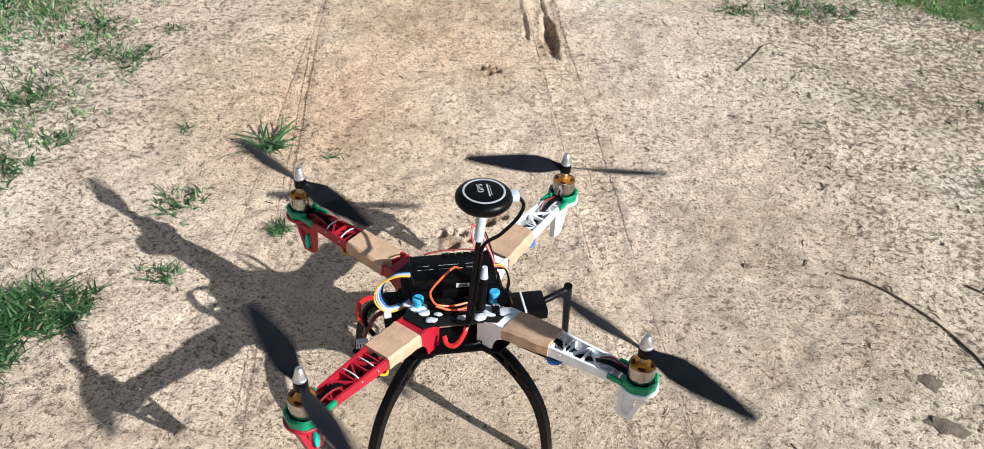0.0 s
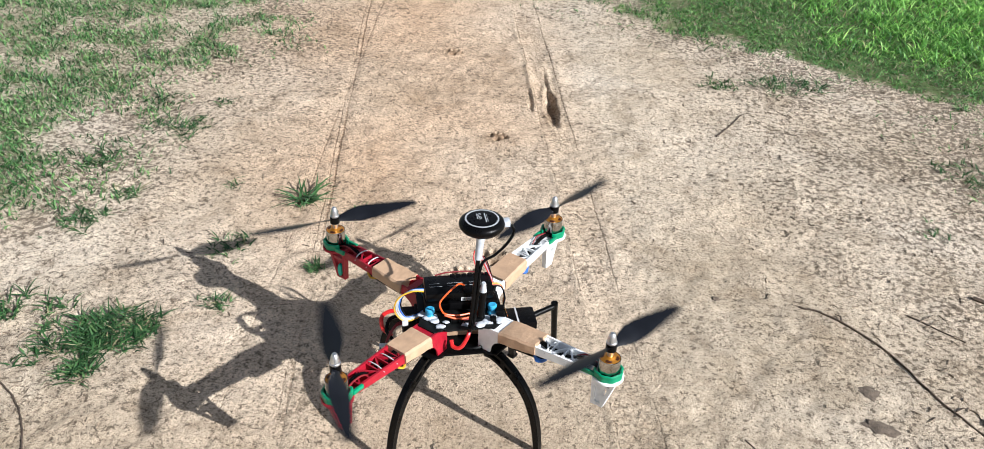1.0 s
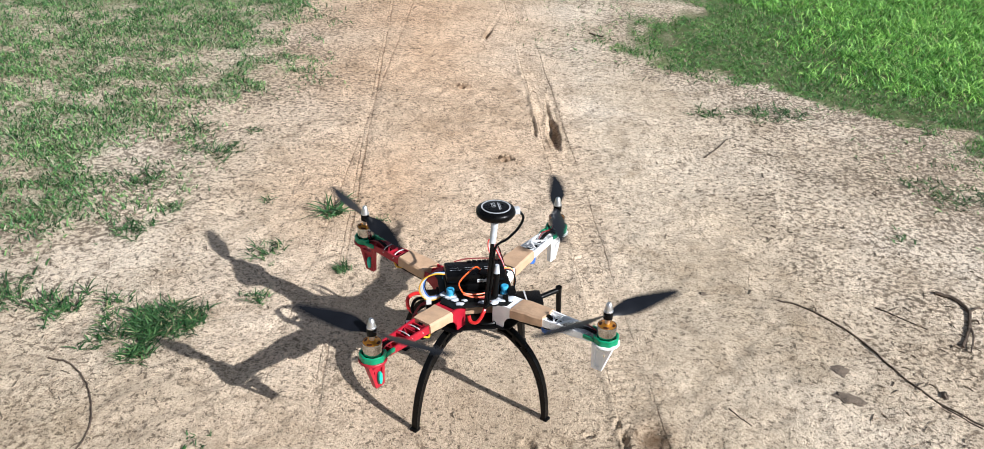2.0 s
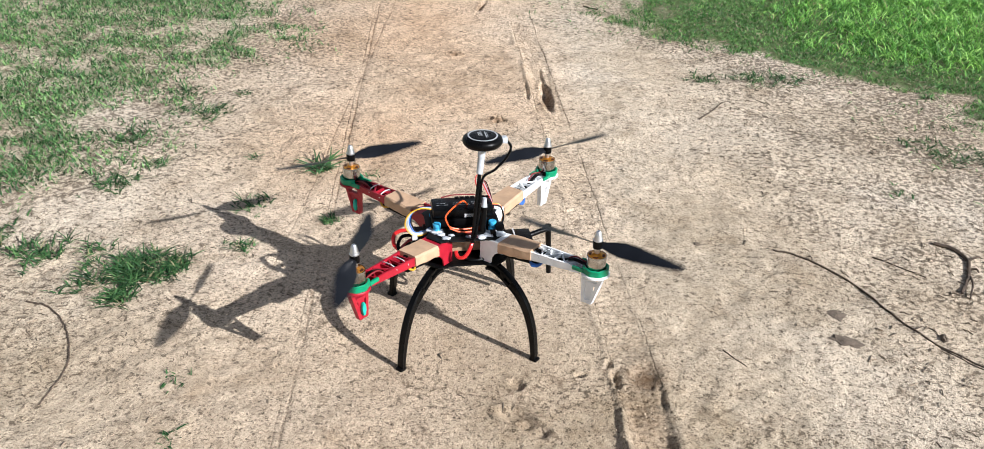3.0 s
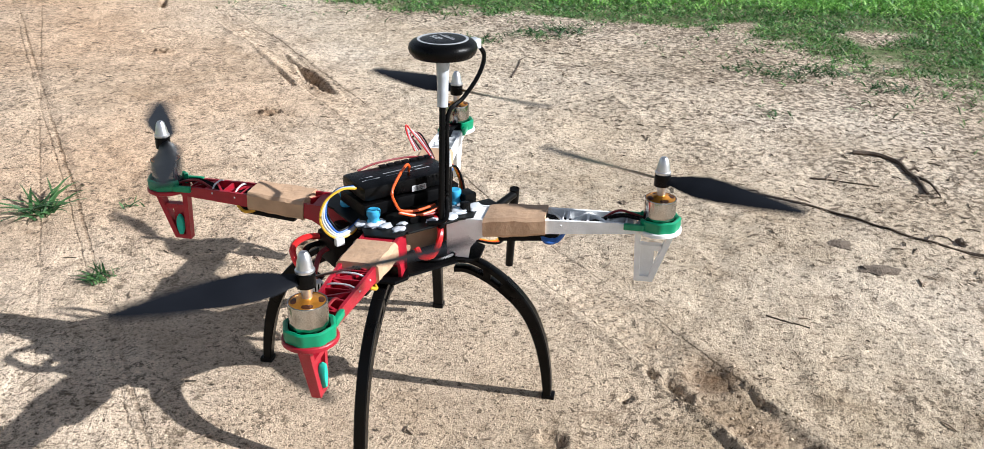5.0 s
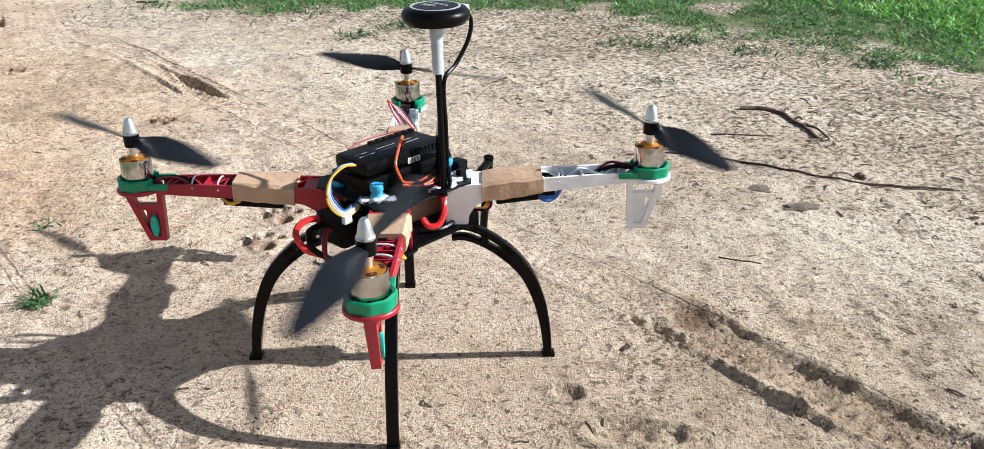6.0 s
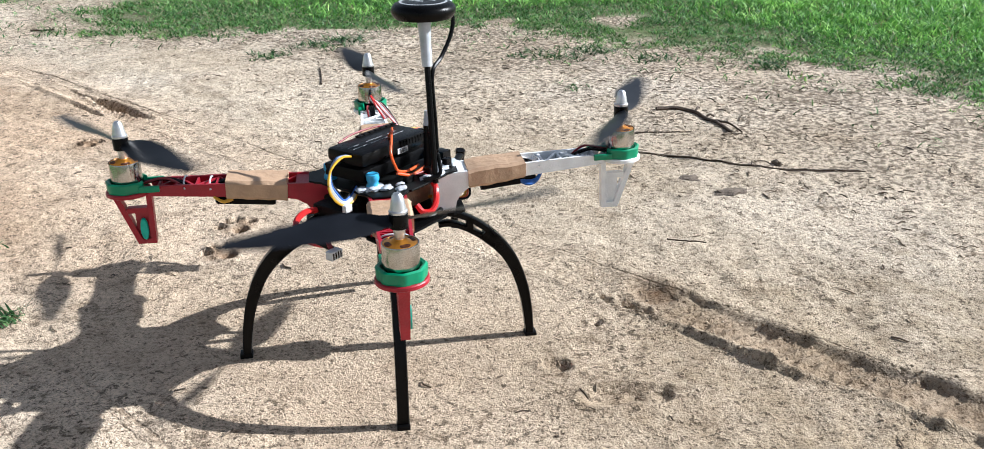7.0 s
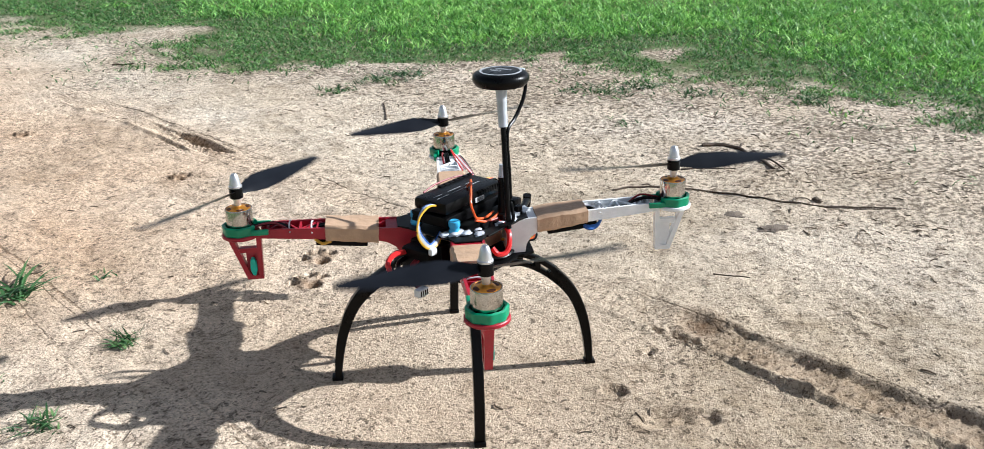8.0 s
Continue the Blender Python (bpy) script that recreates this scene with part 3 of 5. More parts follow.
def blades(name, x, y, length, width, lean, material):
    """One mesh of bent tapering blades rooted at x, y."""
    n = len(x)
    z = height(x, y) - 0.002
    a = rng.uniform(0, 2 * math.pi, n)
    f = rng.uniform(0, 2 * math.pi, n)
    seg = np.array([0.0, 0.4, 0.75, 1.0])
    wid = np.array([0.8, 1.0, 0.7, 0.0])
    dx, dy = np.cos(a), np.sin(a)
    sx, sy = np.cos(f), np.sin(f)
    P = np.zeros((n, 7, 3))
    for k in range(4):
        s = seg[k]
        out = length * lean * s ** 1.5
        up = length * (s - 0.45 * np.clip(lean, 0, 1.2) * s ** 2.2)
        cx, cy, cz = x + dx * out, y + dy * out, z + np.maximum(up, 0.001)
        if k < 3:
            w = width * wid[k] / 2
            P[:, 2 * k] = np.stack([cx - sx * w, cy - sy * w, cz], -1)
            P[:, 2 * k + 1] = np.stack([cx + sx * w, cy + sy * w, cz], -1)
        else:
            P[:, 6] = np.stack([cx, cy, cz], -1)
    base = (np.arange(n) * 7)[:, None]
    tri = np.array([[0, 1, 3], [0, 3, 2], [2, 3, 5], [2, 5, 4], [4, 5, 6]]).ravel()
    idx = (base + tri[None, :]).astype(np.int32).ravel()
    me = bpy.data.meshes.new(name)
    me.vertices.add(n * 7)
    me.vertices.foreach_set("co", P.astype(np.float32).ravel())
    me.loops.add(len(idx))
    me.polygons.add(len(idx) // 3)
    me.loops.foreach_set("vertex_index", idx)
    me.polygons.foreach_set("loop_start", np.arange(0, len(idx), 3, dtype=np.int32))
    me.update(calc_edges=True)
    me.materials.append(material)
    me.shade_smooth()
    return new(name, me)


def scatter(n, x0, x1, y0, y1):
    return rng.uniform(x0, x1, n), rng.uniform(y0, y1, n)


# lush turf on the sunny side of the lane
X, Y = scatter(430000, -0.2, 3.4, -0.3, 3.8)
_, R = turf(X, Y)
keep = rng.uniform(0, 1, len(X)) < step(R - 0.36 * step(Y, 0.5, 1.15) + 0.35 * fbm(X, Y, 9.0, 407, 3), -0.04, 0.34) * (0.45 + 0.55 * clumpy(X, Y, 401)) * (1 - 0.55 * step(R, 0.9, 1.6))
X, Y, R = X[keep], Y[keep], R[keep]
tall = 0.010 + 0.018 * step(R, 0.05, 0.6)
lush = tagged(blades("grass", X, Y, tall * rng.uniform(0.6, 1.5, len(X)), rng.uniform(0.0022, 0.0042, len(X)), rng.uniform(0.4, 1.3, len(X)), LUSH), "thick bright green grass beside the dirt lane", "grass", kind="stuff")
X, Y = scatter(520000, -0.2, 2.9, -0.3, 3.6)
_, R = turf(X, Y)
keep = rng.uniform(0, 1, len(X)) < (0.10 * step(R, -0.05, 0.02) + 0.90 * step(R, 0.0, 0.07)) * (1 - 0.94 * step(R - 0.36 * step(Y, 0.5, 1.15), 0.08, 0.50)) * np.clip(1.5 * clumpy(X, Y, 405) - 0.25 + 0.7 * step(R, 0.08, 0.25), 0, 1)
X, Y = X[keep], Y[keep]
edge = tagged(blades("edge_grass", X, Y, rng.uniform(0.007, 0.018, len(X)), rng.uniform(0.0018, 0.0032, len(X)), rng.uniform(0.4, 1.4, len(X)), EDGE), "short dark green grass along the lane's edge", "grass", kind="stuff")
# thin worn fringe of the same turf
X, Y = scatter(80000, -0.2, 2.2, -0.2, 3.2)
_, R = turf(X, Y)
keep = rng.uniform(0, 1, len(X)) < (0.25 * step(R, -0.32, -0.1) + 0.75 * step(R, -0.10, 0.05)) * (1 - step(R, 0.15, 0.4)) * clumpy(X, Y, 411) ** 2
X, Y = X[keep], Y[keep]
fringe = tagged(blades("grass_fringe", X, Y, rng.uniform(0.007, 0.022, len(X)), rng.uniform(0.0018, 0.0034, len(X)), rng.uniform(0.6, 1.5, len(X)), SHORT), "thin worn grass creeping onto bare soil", "grass", kind="stuff")
# short duller turf on the other side
X, Y = scatter(290000, -2.4, -0.45, -0.2, 3.1)
L, _ = turf(X, Y)
keep = rng.uniform(0, 1, len(X)) < (0.25 * step(L, -0.16, 0.0) + 0.75 * step(L, -0.03, 0.06)) * np.clip(1.25 * clumpy(X, Y, 421) ** 1.3 + 0.16 * step(L, 0.02, 0.35), 0, 1) * np.clip(0.9 + 1.6 * fbm(X, Y, 4.5, 425, 3), 0.2, 1)
X, Y = X[keep], Y[keep]
short = tagged(blades("short_grass", X, Y, rng.uniform(0.008, 0.022, len(X)), rng.uniform(0.0019, 0.0036, len(X)), rng.uniform(0.3, 1.2, len(X)), SHORT), "short patchy grass with dry blades beside the lane", "grass", kind="stuff")


# the same turf further off, thinner
X, Y = scatter(120000, -7.0, 7.5, -6.5, 8.5)
L, R = turf(X, Y)
near = ((X > -2.4) & (X < -0.3) & (Y > -0.2) & (Y < 3.1)) | ((X > -0.3) & (X < 3.4) & (Y > -0.3) & (Y < 3.8))
keep = (rng.uniform(0, 1, len(X)) < np.maximum(step(L, 0.0, 0.2), step(R, 0.0, 0.2)) * (0.3 + 0.7 * clumpy(X, Y, 441))) & ~near
X, Y = X[keep], Y[keep]
tagged(blades("outer_grass", X, Y, rng.uniform(0.015, 0.040, len(X)), rng.uniform(0.009, 0.020, len(X)), rng.uniform(0.4, 1.3, len(X)), EDGE), "green grass spreading away on both sides of the lane", "grass", kind="stuff")


def tuft(x, y, r, n, tall, label, lean=(0.7, 1.7)):
    """A tuft: an empty at its root; the star's broad leaves are parts one by one, other tufts are made of clumps."""
    root = tagged(new("grass_tuft"), label, "grass tuft", "grass tufts on the lane")
    z = float(height(x, y)[0])
    root.matrix_basis = pose(x, y, z)
    q = np.sqrt(rng.uniform(0, 1, n)) * r
    a = rng.uniform(0, 2 * math.pi, n)
    k = 1 + 0.3 * np.sin(a * 3 + x * 19) + 0.3 * np.sin(a * 5 + y * 17)
    star = label is STAR
    px, py = x + q * k * np.cos(a), y + q * k * np.sin(a)
    long, wide = tall * rng.uniform(0.5, 1.3, n), rng.uniform(0.0034, 0.0060, n) if star else rng.uniform(0.0020, 0.0036, n)
    bend = rng.uniform(*lean, n)
    clumps = n if star else max(3, min(14, n // 25))
    seeds = rng.integers(0, n, clumps)
    which = np.arange(n) if star else np.argmin((px[:, None] - px[seeds][None]) ** 2 + (py[:, None] - py[seeds][None]) ** 2, axis=1)
    for c in range(clumps):
        m = which == c
        if not m.any():
            continue
        ob = blades("leaf" if star else "clump", px[m], py[m], long[m], wide[m], bend[m], TUFT)
        ob.data.transform(Matrix.Translation((-x, -y, -z)))
        ob.parent = root
        if not star:
            ob["kind"] = "stuff"
    return root


STAR = "star-shaped tuft of long green grass blades"
BIG, SMALL = "dense spreading tuft of green grass on bare soil", "small sparse tuft of green grass on bare soil"
for x, y, r, n, tall, label in [
        (-0.517, 0.112, 0.054, 620, 0.024, BIG), (-0.458, 0.143, 0.028, 170, 0.022, BIG), (-0.505, 0.036, 0.026, 160, 0.022, BIG), (-0.587, 0.050, 0.032, 70, 0.016, SMALL), (-0.600, 0.116, 0.022, 40, 0.018, SMALL), (-0.271, -0.257, 0.016, 18, 0.013, SMALL), (-0.338, 0.575, 0.018, 44, 0.036, STAR),
        (-0.712, 0.416, 0.040, 110, 0.020, SMALL), (-0.689, 0.806, 0.045, 150, 0.020, SMALL), (-0.680, 0.513, 0.024, 60, 0.020, SMALL),
        (-0.706, 0.128, 0.045, 170, 0.024, SMALL), (-0.826, 0.134, 0.060, 220, 0.024, SMALL), (-0.418, 0.400, 0.040, 90, 0.018, SMALL), (-0.365, 0.235, 0.014, 30, 0.018, SMALL),
        (-0.250, 0.373, 0.016, 34, 0.020, SMALL), (-0.319, -0.144, 0.020, 24, 0.011, SMALL), (-0.767, 0.794, 0.03, 60, 0.018, SMALL), (-0.62, 0.17, 0.03, 50, 0.018, SMALL),
        (0.607, 1.36, 0.06, 170, 0.020, SMALL), (0.69, 1.38, 0.05, 120, 0.020, SMALL), (0.95, 1.01, 0.045, 60, 0.016, SMALL), (1.03, 0.985, 0.06, 140, 0.018, SMALL), (1.12, 0.966, 0.05, 110, 0.020, SMALL), (0.867, 0.743, 0.03, 34, 0.014, SMALL),
        (1.195, 0.853, 0.05, 100, 0.018, SMALL), (1.36, 0.65, 0.05, 150, 0.020, SMALL), (0.47, 1.33, 0.04, 90, 0.018, SMALL), (-0.248, 0.365, 0.012, 18, 0.016, SMALL), (-0.23, 0.58, 0.016, 16, 0.013, SMALL), (-0.378, 0.226, 0.03, 30, 0.013, SMALL),
        (-0.66, 0.94, 0.022, 34, 0.018, SMALL), (-0.496, 0.598, 0.016, 22, 0.015, SMALL), (-0.798, 0.628, 0.05, 150, 0.022, SMALL), (-0.802, 0.917, 0.03, 70, 0.02, SMALL)]:
    tuft(x, y, r, n, tall, label, (1.0, 1.9) if label is STAR else (0.7, 1.7))


# ---- loose crumbs, straw and sticks ----
def crumbs(name, x, y, size, material, flat=0.6):
    """Small uneven clods, one mesh."""
    n = len(x)
    z = height(x, y)
    base = np.array([(1, 0, 0), (-1, 0, 0), (0, 1, 0), (0, -1, 0), (0, 0, 1), (0, 0, -0.6)], float)
    tri = np.array([(0, 2, 4), (2, 1, 4), (1, 3, 4), (3, 0, 4), (2, 0, 5), (1, 2, 5), (3, 1, 5), (0, 3, 5)])
    a = rng.uniform(0, 2 * math.pi, n)
    V = base[None] * rng.uniform(0.6, 1.25, (n, 6, 1)) * size[:, None, None] * np.array([1, 1, flat])
    c, s = np.cos(a)[:, None], np.sin(a)[:, None]
    W = np.stack([V[..., 0] * c - V[..., 1] * s + x[:, None], V[..., 0] * s + V[..., 1] * c + y[:, None], V[..., 2] + z[:, None] + size[:, None] * flat * 0.3], -1)
    idx = ((np.arange(n) * 6)[:, None] + tri.ravel()[None]).astype(np.int32).ravel()
    me = bpy.data.meshes.new(name)
    me.vertices.add(n * 6)
    me.vertices.foreach_set("co", W.astype(np.float32).ravel())
    me.loops.add(len(idx))
    me.polygons.add(len(idx) // 3)
    me.loops.foreach_set("vertex_index", idx)
    me.polygons.foreach_set("loop_start", np.arange(0, len(idx), 3, dtype=np.int32))
    me.update(calc_edges=True)
    me.materials.append(material)
    return new(name, me)


X, Y = scatter(17000, -0.95, 1.35, -0.55, 1.7)
tagged(crumbs("soil_crumbs", X, Y, 0.0006 + 0.0016 * rng.uniform(0, 1, len(X)) ** 4, CLOD), "scattered sandy grit and small soil crumbs", "grit", kind="stuff")
# crumbled soil thrown up along the rut
Y = rng.uniform(-0.55, 0.10, 900)
X = RUT_X + RUT_K * Y + rng.choice([-1, 1], 900) * rng.normal(0.040, 0.022, 900)
tagged(crumbs("rut_crumbs", X, Y, 0.0006 + 0.0022 * rng.uniform(0, 1, 900) ** 4, CLOD, 0.8), "crumbled soil clods along the wheel rut", "soil clods", kind="stuff")


def litter(name, x, y, length, material):
    """Thin slivers lying on the soil, one mesh."""
    n = len(x)
    a = rng.uniform(0, 2 * math.pi, n)
    b = a + rng.normal(0, 0.5, n)
    w = rng.uniform(0.0004, 0.0012, n)
    x1, y1 = x + np.cos(a) * length / 2, y + np.sin(a) * length / 2
    x2, y2 = x1 + np.cos(b) * length / 2, y1 + np.sin(b) * length / 2
    V = np.zeros((n, 9, 3))
    for k, (px, py) in enumerate(((x, y), (x1, y1), (x2, y2))):
        z = height(px, py) + 0.0006 + (0.0015 * rng.uniform(0, 1, n) if k == 1 else 0)
        nx, ny = -np.sin(a) * w, np.cos(a) * w
        V[:, 3 * k] = np.stack([px - nx, py - ny, z], -1)
        V[:, 3 * k + 1] = np.stack([px + nx, py + ny, z], -1)
        V[:, 3 * k + 2] = np.stack([px, py, z + w * 1.5], -1)
    tri = []
    for k in (0, 3):
        for i in range(3):
            j = (i + 1) % 3
            tri += [(k + i, k + j, k + 3 + j), (k + i, k + 3 + j, k + 3 + i)]
    idx = ((np.arange(n) * 9)[:, None] + np.array(tri).ravel()[None]).astype(np.int32).ravel()
    me = bpy.data.meshes.new(name)
    me.vertices.add(n * 9)
    me.vertices.foreach_set("co", V.astype(np.float32).ravel())
    me.loops.add(len(idx))
    me.polygons.add(len(idx) // 3)
    me.loops.foreach_set("vertex_index", idx)
    me.polygons.foreach_set("loop_start", np.arange(0, len(idx), 3, dtype=np.int32))
    me.update(calc_edges=True)
    me.materials.append(material)
    return new(name, me)


X, Y = scatter(28000, -1.2, 1.8, -0.5, 2.0)
dens = np.clip(0.06 + 0.85 * step(X + 0.25 * Y, 0.55, 1.0) + 0.35 * step(-X - 0.15 * Y, 0.25, 0.6), 0, 1) * clumpy(X, Y, 431)
keep = rng.uniform(0, 1, len(X)) < dens
X, Y = X[keep], Y[keep]
tagged(litter("dry_litter", X, Y, 0.003 + 0.015 * rng.uniform(0, 1, len(X)) ** 2.0, STRAW), "scattered dry grass stalks and dark crumbs", "dry litter", kind="stuff")


def stick(name, label, pts, r0, r1, lift=0.7, twigs=()):
    """A lying stick or root; pts on the ground, twigs: (start, end) pairs."""
    bm = bmesh.new()
    dense = smooth_path([(x, y, 0) for x, y in pts], 6)
    rr = np.random.default_rng(len(pts) * 13 + int(abs(pts[0][0]) * 1000))
    line = [(p.x + rr.normal(0, 0.0006), p.y + rr.normal(0, 0.0006), float(height(p.x, p.y)[0]) + r0 * lift) for p in dense]
    tube(bm, line, r0, 6, 2, (r0, r1))
    for a, b in twigs:
        mid = ((a[0] + b[0]) / 2 + 0.004, (a[1] + b[1]) / 2 + 0.003)
        tube(bm, [(x, y, float(height(x, y)[0]) + r0 * k) for (x, y), k in ((a, 0.6), (mid, 1.6), (b, 0.9))], r1, 5, 4, (r1, r1 * 0.5))
    return tagged(part(name, bm, BARK), label, "stick")


stick("stick", "long thin dark dead stick lying on bare soil", [(0.588, 0.447), (0.640, 0.428), (0.722, 0.357), (0.768, 0.270), (0.826, 0.200), (0.925, 0.126)], 0.0019, 0.0014, twigs=(((0.655, 0.42), (0.648, 0.44)), ((0.80, 0.235), (0.815, 0.245))))
stick("thin_stick", "thin dry stalk lying along a longer stick", [(0.735, 0.335), (0.78, 0.255), (0.855, 0.168), (0.930, 0.118)], 0.0013, 0.0008)
stick("root", "thick crooked dark root lying on bare soil", [(0.895, 0.538), (0.925, 0.525), (0.945, 0.488), (0.932, 0.43), (0.905, 0.368)], 0.0042, 0.0026, twigs=(((0.945, 0.488), (0.975, 0.505)), ((0.935, 0.43), (0.915, 0.352)), ((0.94, 0.46), (0.955, 0.45))))
stick("twig", "short thin brown twig on bare soil", [(0.772, 0.470), (0.795, 0.452), (0.855, 0.412)], 0.0015, 0.0008, twigs=(((0.79, 0.455), (0.815, 0.475)),))
stick("vine", "curved dry brown vine stem lying on bare soil", [(-0.640, -0.010), (-0.595, -0.018), (-0.545, -0.055), (-0.508, -0.105), (-0.486, -0.155), (-0.480, -0.228)], 0.0017, 0.0012)
stick("stalk", "short upright-leaning dry stalk on the soil", [(0.462, 1.047), (0.490, 1.105), (0.523, 1.178)], 0.0019, 0.0012)
stick("twig", "hair-thin brown twig on bare soil", [(0.482, 0.106), (0.498, 0.086), (0.516, 0.071)], 0.0010, 0.0007)
stick("twig", "short dark twig near the grass edge", [(0.10, 1.93), (0.15, 1.90)], 0.003, 0.002)


def clod(x, y, sx, sy, sz, turn, label):
    bm = bmesh.new()
    bmesh.ops.create_icosphere(bm, subdivisions=3, radius=1)
    for v in bm.verts:
        k = 1 + 0.6 * noise.noise(v.co * 1.7 + Vector((x * 30, y * 30, 0))) + 0.35 * noise.noise(v.co * 4.5)
        v.co = Vector((v.co.x * sx * k, v.co.y * sy * k, max(v.co.z, -0.2) * sz * k))
    ob = part("soil_clod", bm, DUNG)
    ob.matrix_basis = pose(x, y, float(height(x, y)[0]) + 0.0008, 0, 0, turn)
    return tagged(ob, label, "soil clod", "dark clods on the lane")


clod(0.680, 0.173, 0.022, 0.012, 0.0032, -20, "flat dark brown clod of dried dung on soil")
clod(0.676, 0.249, 0.014, 0.014, 0.0018, 10, "flattened greyish dried clod on soil")
clod(0.842, 0.219, 0.006, 0.009, 0.006, 0, "small dark clod beside a stick")
clod(0.447, 0.441, 0.006, 0.005, 0.003, 0, "tiny dark clod on bare soil")
clod(0.268, -0.006, 0.008, 0.006, 0.004, 30, "tiny dark clod on bare soil")


# ---- the quadcopter ----
CX, CY, HEADING = 0.062, 0.090, 18.8
copter = tagged(new("quadcopter"), "home-built quadcopter with red and white arms standing on curved black legs", "quadcopter")
copter.matrix_basis = pose(CX, CY, float(height(CX, CY)[0]) - 0.001, 0, 0, HEADING)
HUB_R, HUB_Z = 0.2340, 0.2330
TOP_Z, LOW_Z = 0.188, 0.150
RISE = 0.0112
ARMS = [("nl", 224.7, RED, "red nylon arm", 0.080, 0.130), ("nr", 315.4, WHITE, "white nylon arm", 0.080, 0.135), ("fr", 45, WHITE, "white nylon arm", 0.085, 0.140), ("fl", 134.0, RED, "red nylon arm", 0.090, 0.145)]


def plate_outline(edge, reach, lobe):
    """A cross-shaped plate: straight sides at edge, lobes out along the four arms."""
    pts = []
    for q in range(4):
        a = radians(45 + 90 * q)
        c, s = math.cos(a), math.sin(a)
        for u, v in ((reach - 0.012, -lobe), (reach, -lobe * 0.62), (reach, lobe * 0.62), (reach - 0.012, lobe)):
            pts.append((u * c - v * s, u * s + v * c))
        b = radians(90 + 90 * q)
        for k in (-1, 1):
            pts.append((edge * math.cos(b) + k * 0.026 * math.sin(b), edge * math.sin(b) - k * 0.026 * math.cos(b)))
    pts.sort(key=lambda p: math.atan2(p[1], p[0]))
    return pts


part("bottom_plate", prism(bmesh.new(), plate_outline(0.056, 0.076, 0.022), LOW_Z - 0.003, LOW_Z, 0.0008), SATIN, copter, "black lower frame plate")
part("top_plate", prism(bmesh.new(), plate_outline(0.054, 0.070, 0.022), TOP_Z, TOP_Z + 0.002, 0.0006), PCB, copter, "dark upper circuit-board plate")


def half_width(r):
    return float(np.interp(r, [0.035, 0.07, 0.12, 0.20, 0.25], [0.0165, 0.0175, 0.0160, 0.0130, 0.0115]))


